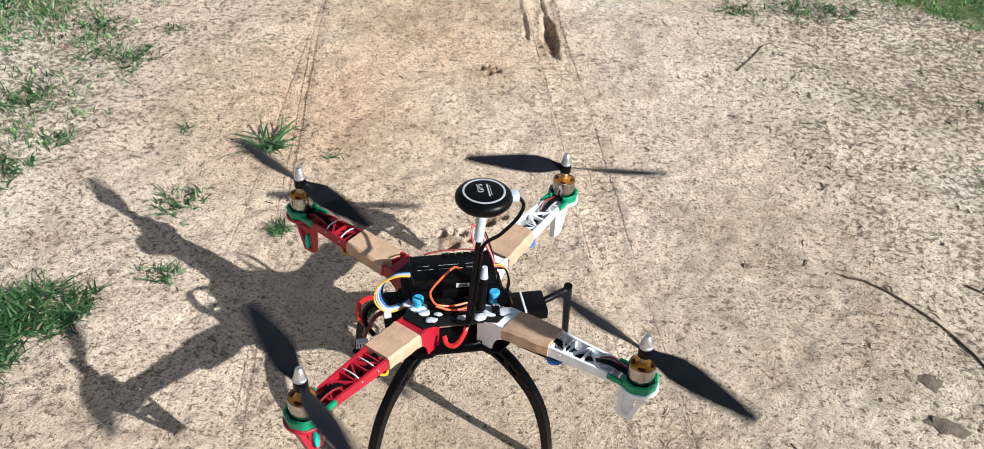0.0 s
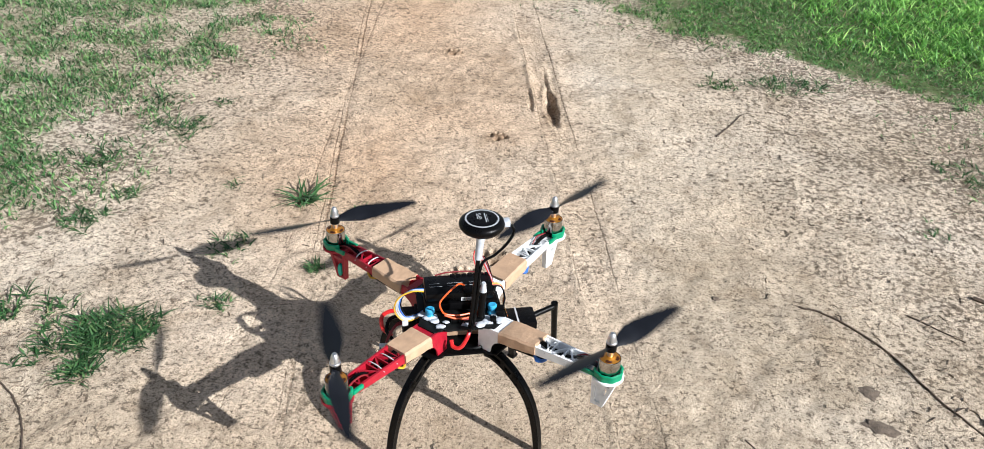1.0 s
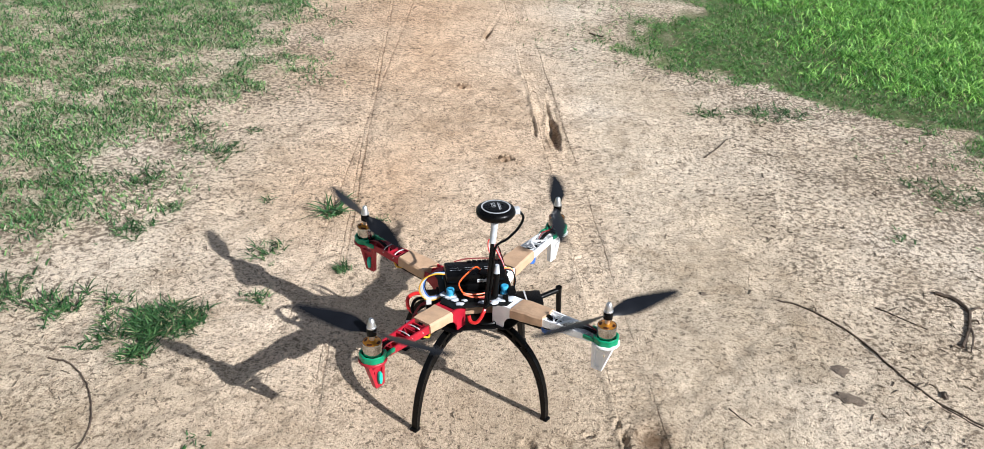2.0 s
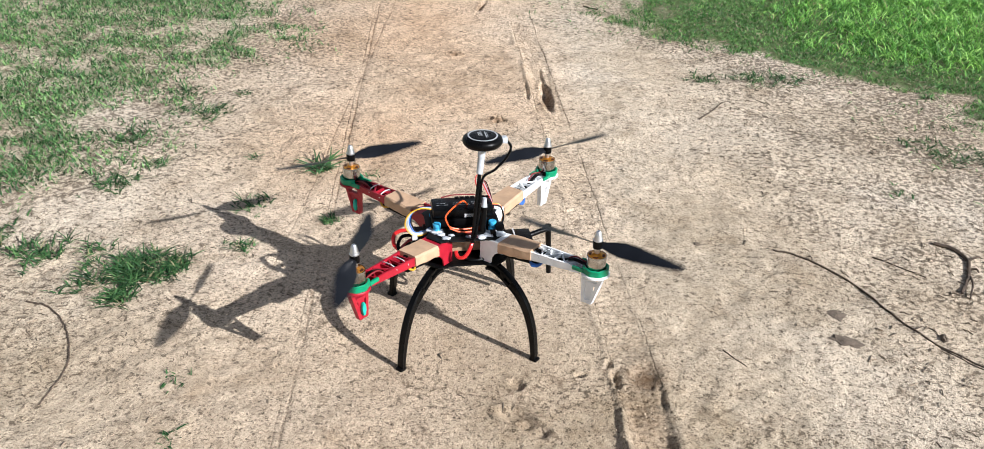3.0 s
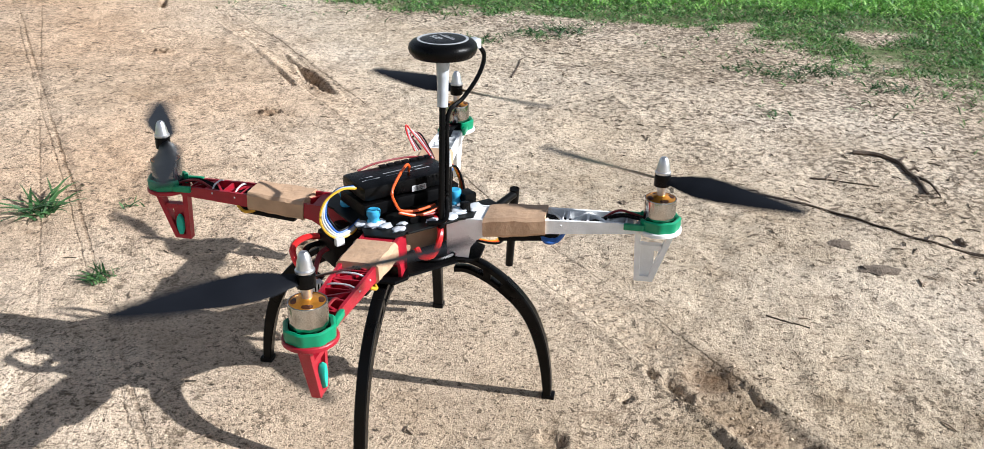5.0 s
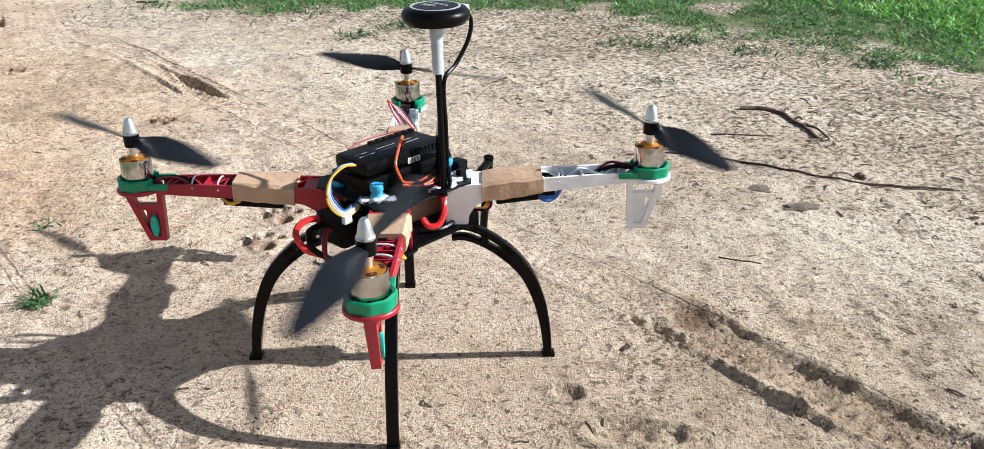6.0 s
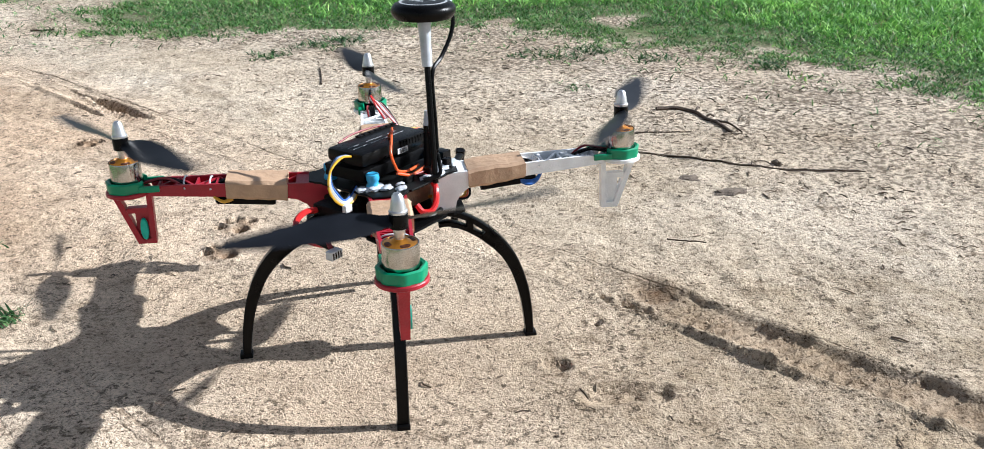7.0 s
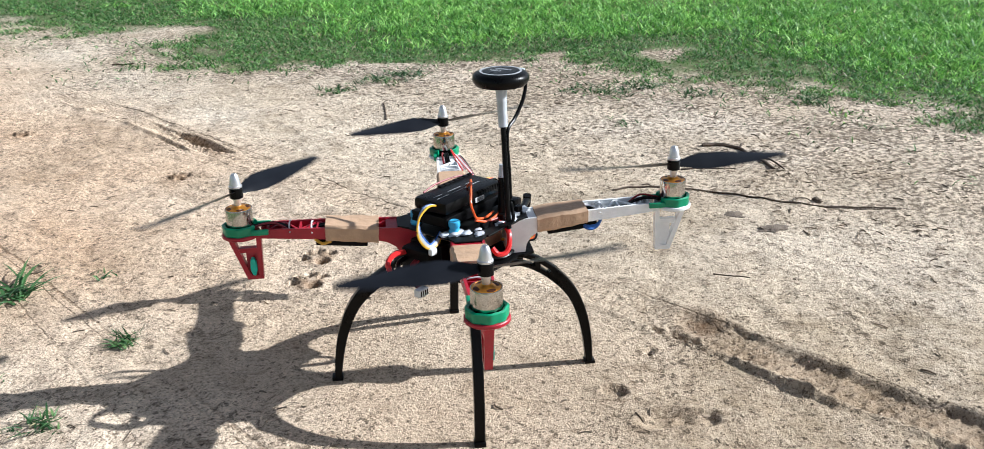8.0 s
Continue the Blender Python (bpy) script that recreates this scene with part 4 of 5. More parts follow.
def arm_mesh():
    """Truss arm along +x: two side rails with an arched root, floor, zigzag webs and the round motor seat."""
    bm = bmesh.new()
    prof = [(0.046, 0.1505), (0.066, 0.1505), (0.0675, 0.160), (0.073, 0.168), (0.082, 0.1725), (0.095, 0.1742), (0.215, 0.1740), (0.215, 0.1800), (0.200, 0.1832), (0.130, 0.1868), (0.090, 0.1878), (0.046, 0.1878)]
    for side in (-1, 1):
        lo, hi = [], []
        for r, z in prof:
            w = half_width(r)
            lo.append(bm.verts.new((r, side * (w - 0.0028), z)))
            hi.append(bm.verts.new((r, side * w, z)))
        n = len(prof)
        bm.faces.new(lo)
        bm.faces.new(hi[::-1])
        for i in range(n):
            bm.faces.new((lo[i], lo[(i + 1) % n], hi[(i + 1) % n], hi[i]))
    # floor web and root
    for r0, r1, z0, z1 in ((0.095, 0.212, 0.1742, 0.1764),):
        a, b = half_width(r0) - 0.001, half_width(r1) - 0.001
        v = [bm.verts.new(p) for p in ((r0, -a, z0), (r1, -b, z0), (r1, b, z0), (r0, a, z0), (r0, -a, z1), (r1, -b, z1), (r1, b, z1), (r0, a, z1))]
        for f in ((3, 2, 1, 0), (4, 5, 6, 7), (0, 1, 5, 4), (1, 2, 6, 5), (2, 3, 7, 6), (3, 0, 4, 7)):
            bm.faces.new([v[i] for i in f])
    box(bm, 0.0455, 0.0505, -0.0150, 0.0150, 0.152, 0.187)
    box(bm, 0.050, 0.082, -0.0155, 0.0155, 0.1838, 0.1872)
    # zigzag webs and cross ribs
    rs = [0.082, 0.100, 0.118, 0.136, 0.154, 0.172, 0.190, 0.206]
    for i, (r0, r1) in enumerate(zip(rs, rs[1:])):
        s = 1 if i % 2 else -1
        z = float(np.interp((r0 + r1) / 2, [0.08, 0.21], [0.1805, 0.1785]))
        h = 2 * (z - 0.1752)
        bar(bm, (r0, s * (half_width(r0) - 0.002), z), (r1, -s * (half_width(r1) - 0.002), z), 0.0022, h)
        bar(bm, (r1, -half_width(r1) + 0.002, z), (r1, half_width(r1) - 0.002, z), 0.0018, h)
    # round seat under the motor
    lathe(bm, [(0.0192, 0.1738), (0.0203, 0.1746), (0.0203, 0.1772), (0.0196, 0.1780)], 32, Matrix.Translation((HUB_R, 0, 0)))
    # drop peg: wide outer plate, slim inner strut, cross pieces
    def hexa(pts):
        v = [bm.verts.new(p) for p in pts]
        for f in ((3, 2, 1, 0), (4, 5, 6, 7), (0, 1, 5, 4), (1, 2, 6, 5), (2, 3, 7, 6), (3, 0, 4, 7)):
            bm.faces.new([v[i] for i in f])

    def strut(r0, z0, w0, r1, z1, w1, t):
        hexa([(r0, -w0, z0), (r0 + t, -w0, z0), (r0 + t, w0, z0), (r0, w0, z0), (r1, -w1, z1), (r1 + t, -w1, z1), (r1 + t, w1, z1), (r1, w1, z1)])
    strut(0.2160, 0.1350, 0.0036, 0.2140, 0.1742, 0.0042, 0.0050)
    strut(0.2270, 0.1350, 0.0036, 0.2440, 0.1742, 0.0044, 0.0055)
    strut(0.2200, 0.1350, 0.0035, 0.2200, 0.1385, 0.0036, 0.0085)
    strut(0.2185, 0.1575, 0.0036, 0.2180, 0.1612, 0.0038, 0.0200)
    strut(0.2200, 0.1380, 0.0008, 0.2195, 0.1580, 0.0008, 0.0125)
    return bm


def tape_mesh(r0, r1, seed):
    """Paper tape wound round an arm: a soft-edged box with creased sides."""
    bm = bmesh.new()
    rings = []
    rr = random.Random(seed)
    for k in range(7):
        r = r0 + (r1 - r0) * k / 6
        w = half_width(r) + 0.0022 + rr.uniform(-0.0006, 0.0006)
        lo, hi = 0.1712 + rr.uniform(-0.0008, 0.0008), 0.1895 + rr.uniform(-0.0006, 0.0006)
        e = 0.0028
        ring = [(-w + e, lo), (w - e, lo), (w, lo + e), (w, hi - e), (w - e, hi), (-w + e, hi), (-w, hi - e), (-w, lo + e)]
        rings.append([bm.verts.new((r + rr.uniform(-0.0008, 0.0008), y, z)) for y, z in ring])
    for a, b in zip(rings, rings[1:]):
        for i in range(8):
            bm.faces.new((a[i], a[(i + 1) % 8], b[(i + 1) % 8], b[i]))
    bm.faces.new(rings[0])
    bm.faces.new(rings[-1])
    return bm


def leg_mesh():
    """Curved leg in the x-z plane: a forked, slotted root that joins into one tapering blade, with a toe."""
    bm = bmesh.new()

    def ribbon(pts, t0, t1, w):
        path = smooth_path([(r, 0, z) for r, z in pts], 6)
        rows = []
        for i, q in enumerate(path):
            d = (path[min(i + 1, len(path) - 1)] - path[max(i - 1, 0)]).normalized()
            nrm = Vector((d.z, 0, -d.x))
            t = (t0 + (t1 - t0) * i / (len(path) - 1)) / 2
            rows.append([bm.verts.new(q + nrm * a * t + Vector((0, b * w / 2, 0))) for a, b in ((-1, -0.8), (-0.8, -1), (0.8, -1), (1, -0.8), (1, 0.8), (0.8, 1), (-0.8, 1), (-1, 0.8))])
        for a, b in zip(rows, rows[1:]):
            for k in range(8):
                bm.faces.new((a[k], a[(k + 1) % 8], b[(k + 1) % 8], b[k]))
        bm.faces.new(rows[0])
        bm.faces.new(rows[-1])
    ribbon([(0.046, 0.1455), (0.062, 0.1445), (0.078, 0.1390), (0.094, 0.1290), (0.108, 0.1165)], 0.0052, 0.0060, 0.0105)
    ribbon([(0.050, 0.1330), (0.062, 0.1335), (0.078, 0.1275), (0.094, 0.1175), (0.106, 0.1080)], 0.0046, 0.0056, 0.0105)
    ribbon([(0.0805, 0.1390), (0.0815, 0.1250)], 0.007, 0.007, 0.0105)
    ribbon([(0.0955, 0.1225), (0.111, 0.1080), (0.124, 0.0900), (0.1345, 0.0640), (0.1405, 0.0380), (0.1435, 0.0150), (0.1445, 0.0010)], 0.0152, 0.0072, 0.0105)
    box(bm, 0.139, 0.1515, -0.006, 0.006, 0.0, 0.0055, bevel=0.0012)
    return bm


def motor_parts(seat):
    """The motor on its seat: base, steel can, gold bell top with dark discs for cut-outs, shaft, green clip ring."""
    base = part("motor", lathe(bmesh.new(), [(0.0100, 0.1778), (0.0125, 0.1784), (0.0128, 0.1880), (0.0110, 0.1890)], 24), SATIN, seat, "small outrunner motor")
    part("motor_can", lathe(bmesh.new(), [(0.0128, 0.1862), (0.0139, 0.1867), (0.0140, 0.2044), (0.0138, 0.2050), (0.0131, 0.2050), (0.0130, 0.2026)], 36), STEEL, base, "bright steel motor can")
    part("bell_top", lathe(bmesh.new(), [(0.0130, 0.2025), (0.0131, 0.2042), (0.0118, 0.2049), (0.0085, 0.2055), (0.0064, 0.2066), (0.0052, 0.2076), (0.0040, 0.2080)], 36), GOLD, base, "gold anodised bell top")
    # no real recess: discs on the bell, dark as the openings' shade
    for k in range(4):
        hole = part("vent_hole", lathe(bmesh.new(), [(0.0028, -0.0006), (0.0031, 0.0), (0.0016, 0.0003)], 14, Matrix.Diagonal((0.85, 1.35, 1, 1))), SHADED_COPPER, base, "dark disc painted as a shaded opening in the bell")
        hole.matrix_basis = pose(0, 0, 0, 0, 0, 90 * k + 20) @ pose(0.0094, 0, 0.2054, 0, 10, 0)
    part("shaft", lathe(bmesh.new(), [(0.0036, 0.2070), (0.0037, 0.2100), (0.0046, 0.2150), (0.0052, 0.2185)], 18), SILVER, base, "silver prop adapter")
    return base


def clip_ring():
    bm = bmesh.new()
    n = 28
    rows = []
    for i in range(n + 1):
        a = radians(-150 + 300 * i / n)
        k = 1 + 0.035 * math.cos(8 * a)
        rows.append([bm.verts.new((r * k * math.cos(a), r * k * math.sin(a), z)) for r, z in ((0.0150, 0.1780), (0.0183, 0.1780), (0.0188, 0.1868), (0.0172, 0.1880), (0.0152, 0.1870))])
    for p, q in zip(rows, rows[1:]):
        for k in range(5):
            bm.faces.new((p[k], p[(k + 1) % 5], q[(k + 1) % 5], q[k]))
    bm.faces.new(rows[0])
    bm.faces.new(rows[-1][::-1])
    box(bm, -0.030, -0.012, -0.0155, -0.0115, 0.1780, 0.1838, bevel=0.001)
    box(bm, -0.030, -0.012, 0.0115, 0.0155, 0.1780, 0.1838, bevel=0.001)
    return bm


def blade_mesh(hand):
    """One twisted, swept blade along +x."""
    bm = bmesh.new()
    rows = []
    rs = [0.005, 0.012, 0.022, 0.036, 0.054, 0.074, 0.094, 0.110, 0.120, 0.1262, 0.1275]
    ch = [0.010, 0.012, 0.019, 0.0265, 0.0285, 0.0260, 0.0220, 0.0180, 0.0140, 0.0085, 0.002]
    tw = [30, 32, 30, 25, 19, 15, 12, 10, 9, 8, 8]
    for r, c, t in zip(rs, ch, tw):
        a = radians(t) * hand
        row = []
        for u, th in ((-0.42, 0.0002), (-0.2, 0.0012), (0.15, 0.0014), (0.58, 0.0003), (0.15, -0.0004), (-0.2, -0.0004)):
            y, z = hand * u * c, th
            row.append(bm.verts.new((r, y * math.cos(a) - z * math.sin(a), y * math.sin(a) + z * math.cos(a) + 0.010 * (r / 0.127) ** 2 * 0.25)))
        rows.append(row)
    for p, q in zip(rows, rows[1:]):
        for k in range(6):
            bm.faces.new((p[k], p[(k + 1) % 6], q[(k + 1) % 6], q[k]))
    bm.faces.new(rows[0])
    bm.faces.new(rows[-1])
    return bm


PROPS = {}
for tag, ang, mat, label, t0, t1 in ARMS:
    turn = pose(0, 0, 0, 0, 0, ang)
    out = pose(HUB_R * math.cos(radians(ang)), HUB_R * math.sin(radians(ang)), 0, 0, 0, ang)
    arm = part("arm", arm_mesh(), mat, copter, label)
    arm.matrix_basis = turn
    part("tape_wrap", tape_mesh(t0, t1, round(ang)), TAPE, arm, "brown paper tape wound round the arm")
    bm = bmesh.new()
    lathe(bm, [(0.0030, 0.0), (0.0034, 0.0004), (0.0030, 0.0008)], 16, Matrix.Translation((0.2250, 0.0012, 0.1460)) @ pose(0, 0, 0, 90, 0, 0) @ Matrix.Diagonal((1.1, 2.4, -6, 1)))
    part("peg_patch", bm, CYAN if mat is RED else GREY, arm, "pale green oval patch" if mat is RED else "greyish oval patch")
    bm = bmesh.new()
    for k, dy in enumerate((-0.0026, -0.0004, 0.0018)):
        tube(bm, [(t1 - 0.004, dy, 0.186), (t1 + 0.02, dy * 1.6, 0.1795), (0.175, dy * 0.8, 0.1785), (0.200, dy, 0.1855), (0.213, dy, 0.1845), (0.222, dy, 0.183)], 0.0011, 6, 5)
    part("motor_wire", bm, BLACK, arm, "black motor wires")
    part("motor_wire", tube(bmesh.new(), [(0.186, 0.0045, 0.1805), (0.198, 0.0055, 0.1875), (0.210, 0.004, 0.1865), (0.221, 0.004, 0.183)], 0.0012, 6, 5), DARKRED, arm, "red motor wire")
    for r in ((t1 + 0.014, t1 + 0.037) if mat is RED else (t1 + 0.014,)):
        ob = part("cable_tie", tube(bmesh.new(), [(r, -half_width(r) - 0.0006, 0.181), (r + 0.001, -0.008, 0.1852), (r + 0.001, 0.006, 0.1852), (r, half_width(r) + 0.0006, 0.180)], 0.0008, 6, 5), LABEL, arm, "white cable tie")
    # speed controller slung under the arm
    bm = box(bmesh.new(), t0 + 0.012, t1 + 0.012, -0.0115, 0.0115, 0.1640, 0.1722, bevel=0.0025)
    part("speed_controller", bm, SATIN, arm, "black shrink-wrapped speed controller")
    if mat is WHITE:
        bm = bmesh.new()
        for k in range(3):
            tube(bm, [(t1 - 0.008, -0.008 + 0.002 * k, 0.1705), (t1 + 0.002, -0.012 - 0.001 * k, 0.1668 - 0.0012 * k), (t1 + 0.012, -0.011, 0.1672 - 0.001 * k), (t1 + 0.019, -0.007, 0.1745)], 0.0016, 6, 6)
        part("wire_loop", bm, NAVY, arm, "blue wire loop under the arm")
    else:
        part("wire_loop", tube(bmesh.new(), [(t1 - 0.004, 0.012, 0.170), (t1 + 0.004, 0.0165, 0.1690), (t1 + 0.012, 0.014, 0.1725)], 0.0016, 6, 5), YELLOW, arm, "yellow wire end")
    # the arm rises a little towards its motor, and its peg reaches lower
    for ob in (arm, *arm.children):
        for v in ob.data.vertices:
            if v.co.z > 0.1615:
                v.co.z += RISE * min(1.0, max(0.0, (v.co.x - 0.07) / 0.12))
            elif v.co.x > 0.19:
                v.co.z += RISE * max(0.0, (v.co.z - 0.1350) / 0.0265) * 0.9
    seat = motor_parts(copter)
    seat.matrix_basis = pose(0, 0, RISE) @ out
    part("clip_ring", clip_ring(), GREEN, seat, "green plastic clip ring round the motor foot")
    leg = part("leg", leg_mesh(), BLACK, copter, "curved black plastic leg")
    leg.matrix_basis = pose(-0.0012, -0.0040, 0, 0, 0, 90 * round((ang - 45) / 90) + 45)
    # propeller
    hand = -1 if tag in ("nl", "fr") else 1
    prop = part("propeller", lathe(bmesh.new(), [(0.0060, -0.0056), (0.0070, -0.0050), (0.0070, 0.0050), (0.0062, 0.0056)], 24), BLACK, copter, "black two-bladed spinning propeller")
    for k in (0, 180):
        b = part("blade", blade_mesh(hand), BLADE, prop, smooth=60)
        b.matrix_basis = pose(0, 0, 0, 0, 0, k)
    part("spinner_cap", lathe(bmesh.new(), [(0.0064, 0.0056), (0.0069, 0.0062), (0.0069, 0.0078), (0.0060, 0.0086), (0.0057, 0.0105), (0.0049, 0.0150), (0.0040, 0.0186), (0.0026, 0.0207), (0.0008, 0.0213)], 24), SILVER, prop, "silver bullet-shaped spinner nut")
    PROPS[tag] = prop

# power pack between the plates
bm = box(bmesh.new(), -0.078, 0.050, -0.019, 0.019, 0.1515, 0.1790, bevel=0.004)
pack = part("battery", bm, SATIN, copter, "black battery pack between the plates")
part("battery_wrap", box(bmesh.new(), -0.042, 0.046, -0.0200, 0.0200, 0.1508, 0.1800, bevel=0.004), TAPE, pack, "brown tape round the battery")
part("battery_strap", box(bmesh.new(), -0.060, -0.050, -0.0215, 0.0215, 0.1502, 0.1806, bevel=0.002), SATIN, pack, "black strap")

# controller stack on the top plate
tray = part("controller_tray", box(bmesh.new(), -0.048, 0.050, -0.020, 0.029, 0.1955, 0.2072, bevel=0.0015), SATIN, copter, "black lower tray of the controller")
case = part("flight_controller", box(bmesh.new(), -0.047, 0.046, -0.019, 0.026, 0.2090, 0.2225, bevel=0.0048), BLACK, copter, "black flight controller case with vents")
bm = bmesh.new()
for k in range(9):
    box(bm, 0.006 + 0.0042 * k, 0.0082 + 0.0042 * k, -0.0194, -0.0186, 0.2150, 0.2205)
part("vent", bm, SATIN, case, "row of vent slots")
part("label_sticker", box(bmesh.new(), 0.0005, 0.0150, -0.0196, -0.0188, 0.2098, 0.2150), LABEL, case, "small white printed label")
bm = bmesh.new()
for k in range(4):
    box(bm, 0.0020, 0.0135, -0.0199, -0.01965, 0.2106 + 0.0010 * k, 0.2110 + 0.0010 * k)
part("label_print", bm, SATIN, case)
bm = bmesh.new()
for k, (a, b) in enumerate(((-0.040, -0.022), (-0.016, 0.010), (0.014, 0.030))):
    box(bm, a, b, -0.0019, -0.0014, 0.2225, 0.2227)
    box(bm, a, b - 0.004, 0.0045, 0.0049, 0.2225, 0.2227)
part("case_print", bm, GREY, case, "pale unreadable print")
bm = bmesh.new()
for k in range(7):
    box(bm, -0.010 + 0.008 * k, -0.0035 + 0.008 * k, 0.019, 0.024, 0.2220, 0.2238, bevel=0.0004)
part("pin_header", bm, SATIN, case, "black pin sockets")
for x in (-0.042, 0.042):
    for y in (-0.025, 0.028):
        ob = part("damper", lathe(bmesh.new(), [(0.0060, 0.190), (0.0064, 0.1915), (0.0060, 0.1940), (0.0050, 0.1955), (0.0050, 0.1975), (0.0060, 0.1990), (0.0062, 0.2020), (0.0060, 0.2042), (0.0046, 0.2050), (0.0030, 0.2046)], 20), BLUE, copter, "light blue rubber damper")
        ob.matrix_basis = pose(x, y, 0)
for k, (x, y, s) in enumerate(((-0.036, -0.036, 0.009), (-0.022, -0.040, 0.006), (0.030, -0.036, 0.010), (0.046, -0.034, 0.009), (0.012, -0.034, 0.007), (-0.052, -0.020, 0.008), (-0.042, -0.027, 0.013), (0.034, -0.044, 0.013), (0.022, -0.050, 0.010), (0.050, -0.044, 0.012), (-0.030, -0.048, 0.009), (0.004, -0.048, 0.008))):
    bm = bmesh.new()
    bmesh.ops.create_icosphere(bm, subdivisions=3, radius=1)
    for v in bm.verts:
        f = 1 + 0.4 * noise.noise(v.co * 1.6 + Vector((k * 7.0, 0, 0)))
        v.co = Vector((v.co.x * s * f * 0.75, v.co.y * s * 0.5 * f, v.co.z * s * 0.28 * f))
    ob = part("glue_blob", bm, GLUE, copter, "milky hot glue")
    ob.matrix_basis = pose(x, y, 0.1915)
for x, y, w, d, h in ((-0.010, -0.040, 0.010, 0.006, 0.006), (0.004, -0.044, 0.006, 0.006, 0.004), (0.020, -0.042, 0.012, 0.008, 0.007), (0.040, -0.046, 0.008, 0.006, 0.010), (-0.028, -0.046, 0.009, 0.006, 0.003), (0.052, -0.030, 0.012, 0.014, 0.012)):
    part("connector", box(bmesh.new(), x - w / 2, x + w / 2, y - d / 2, y + d / 2, 0.190, 0.190 + h, bevel=0.0008), BLACK, copter, "small black connector on the plate")

# mast and satellite receiver
MX, MY = 0.0075, -0.0575
GX, GY, GZ = 0.0222, -0.0403, 0.3425


def on_mast(f, dx=0.0, dy=0.0):
    return (MX + (GX - MX) * f + dx, MY + (GY - MY) * f + dy, 0.190 + (0.335 - 0.190) * f)


mast = part("mast", tube(bmesh.new(), [on_mast(-0.02), on_mast(0.35), on_mast(0.76)], 0.0029, 10, 3), BLACK, copter, "black lower half of the receiver mast")
part("mast_tip", tube(bmesh.new(), [on_mast(0.74), on_mast(0.87), on_mast(1.0)], 0.0044, 12, 4, (0.0042, 0.0062)), GLUE, mast, "translucent white upper mast tube")
part("mast_joint", tube(bmesh.new(), [on_mast(0.71), on_mast(0.76), on_mast(0.83)], 0.0056, 12, 4, (0.0048, 0.0050)), GLUE, mast, "milky glue round the mast joint")
part("mast_foot", tube(bmesh.new(), [(0.0235, -0.0385, 0.189), (0.0255, -0.0370, 0.212), (0.0274, -0.0353, 0.236)], 0.0050, 12, 4, (0.0062, 0.0046)), BLACK, mast, "black post beside the mast foot")
part("foot_cap", tube(bmesh.new(), [(0.0273, -0.0354, 0.2345), (0.0276, -0.0351, 0.2400), (0.0280, -0.0348, 0.2480)], 0.0045, 12, 4, (0.0049, 0.0030)), GLUE, mast, "milky glue cap on the post")
gps = part("gps_receiver", lathe(bmesh.new(), [(0.018, -0.0080), (0.0255, -0.0068), (0.0285, -0.0030), (0.0292, 0.0), (0.0285, 0.0030), (0.0262, 0.0056), (0.0215, 0.0072), (0.0, 0.0078)][:7] + [(0.012, 0.0078)], 48), BLACK, copter, "round black satellite receiver puck")
gps.matrix_basis = pose(GX, GY, GZ)
part("printed_ring", ring_wall(bmesh.new(), 0.0195, 0.0216, 0.0068, 0.0076, 0, 360, 48), GREY, gps, "pale printed ring")
text = bpy.data.curves.new("gps_text", "FONT")
text.body, text.size, text.extrude, text.align_x = "GPS", 0.0085, 0.0001, "CENTER"
ob = new("gps_text", text)
ob.data.materials.append(GREY)
ob.parent = gps
ob.matrix_basis = pose(-0.0005, 0.0045, 0.0080, 0, 0, 105 - 15)
bm = bmesh.new()
box(bm, 0.0035, 0.0050, -0.0100, 0.0110, 0.0079, 0.0081)
box(bm, 0.0062, 0.0068, -0.0085, 0.0080, 0.0079, 0.0081)
part("print_bars", bm, GREY, gps, "unreadable printed lines")
part("cable_gland", box(bmesh.new(), 0.0262, 0.0355, -0.0055, 0.0055, -0.0045, 0.0040, bevel=0.0015), GLUE, gps, "milky glue on the cable outlet")
tail = [(GX + 0.033, GY, GZ), (GX + 0.041, GY - 0.001, GZ - 0.012), (GX + 0.034, GY - 0.003, GZ - 0.028), (GX + 0.018, GY - 0.004, GZ - 0.045)]
tail += [on_mast(0.66, 0.0052, -0.001), on_mast(0.40, 0.0048, -0.001), on_mast(0.18, 0.0046, -0.001), (MX + 0.002, MY - 0.004, 0.196), (MX - 0.012, MY + 0.004, 0.1925)]
part("gps_cable", tube(bmesh.new(), tail, 0.0020, 8, 8), BLACK, copter, "black receiver cable down the mast")

# telemetry box with its folded aerial
radio = part("telemetry_radio", box(bmesh.new(), 0.066, 0.106, -0.024, 0.012, 0.1560, 0.1685, bevel=0.0015), SATIN, copter, "black telemetry radio box")
part("radio_tie", box(bmesh.new(), 0.0790, 0.0815, -0.0248, 0.0128, 0.1552, 0.1692, bevel=0.0006), LABEL, radio, "white cable tie round the radio")
part("radio_bracket", box(bmesh.new(), 0.040, 0.075, -0.016, 0.006, 0.1505, 0.1558, bevel=0.001), SATIN, radio, "black bracket under the radio")
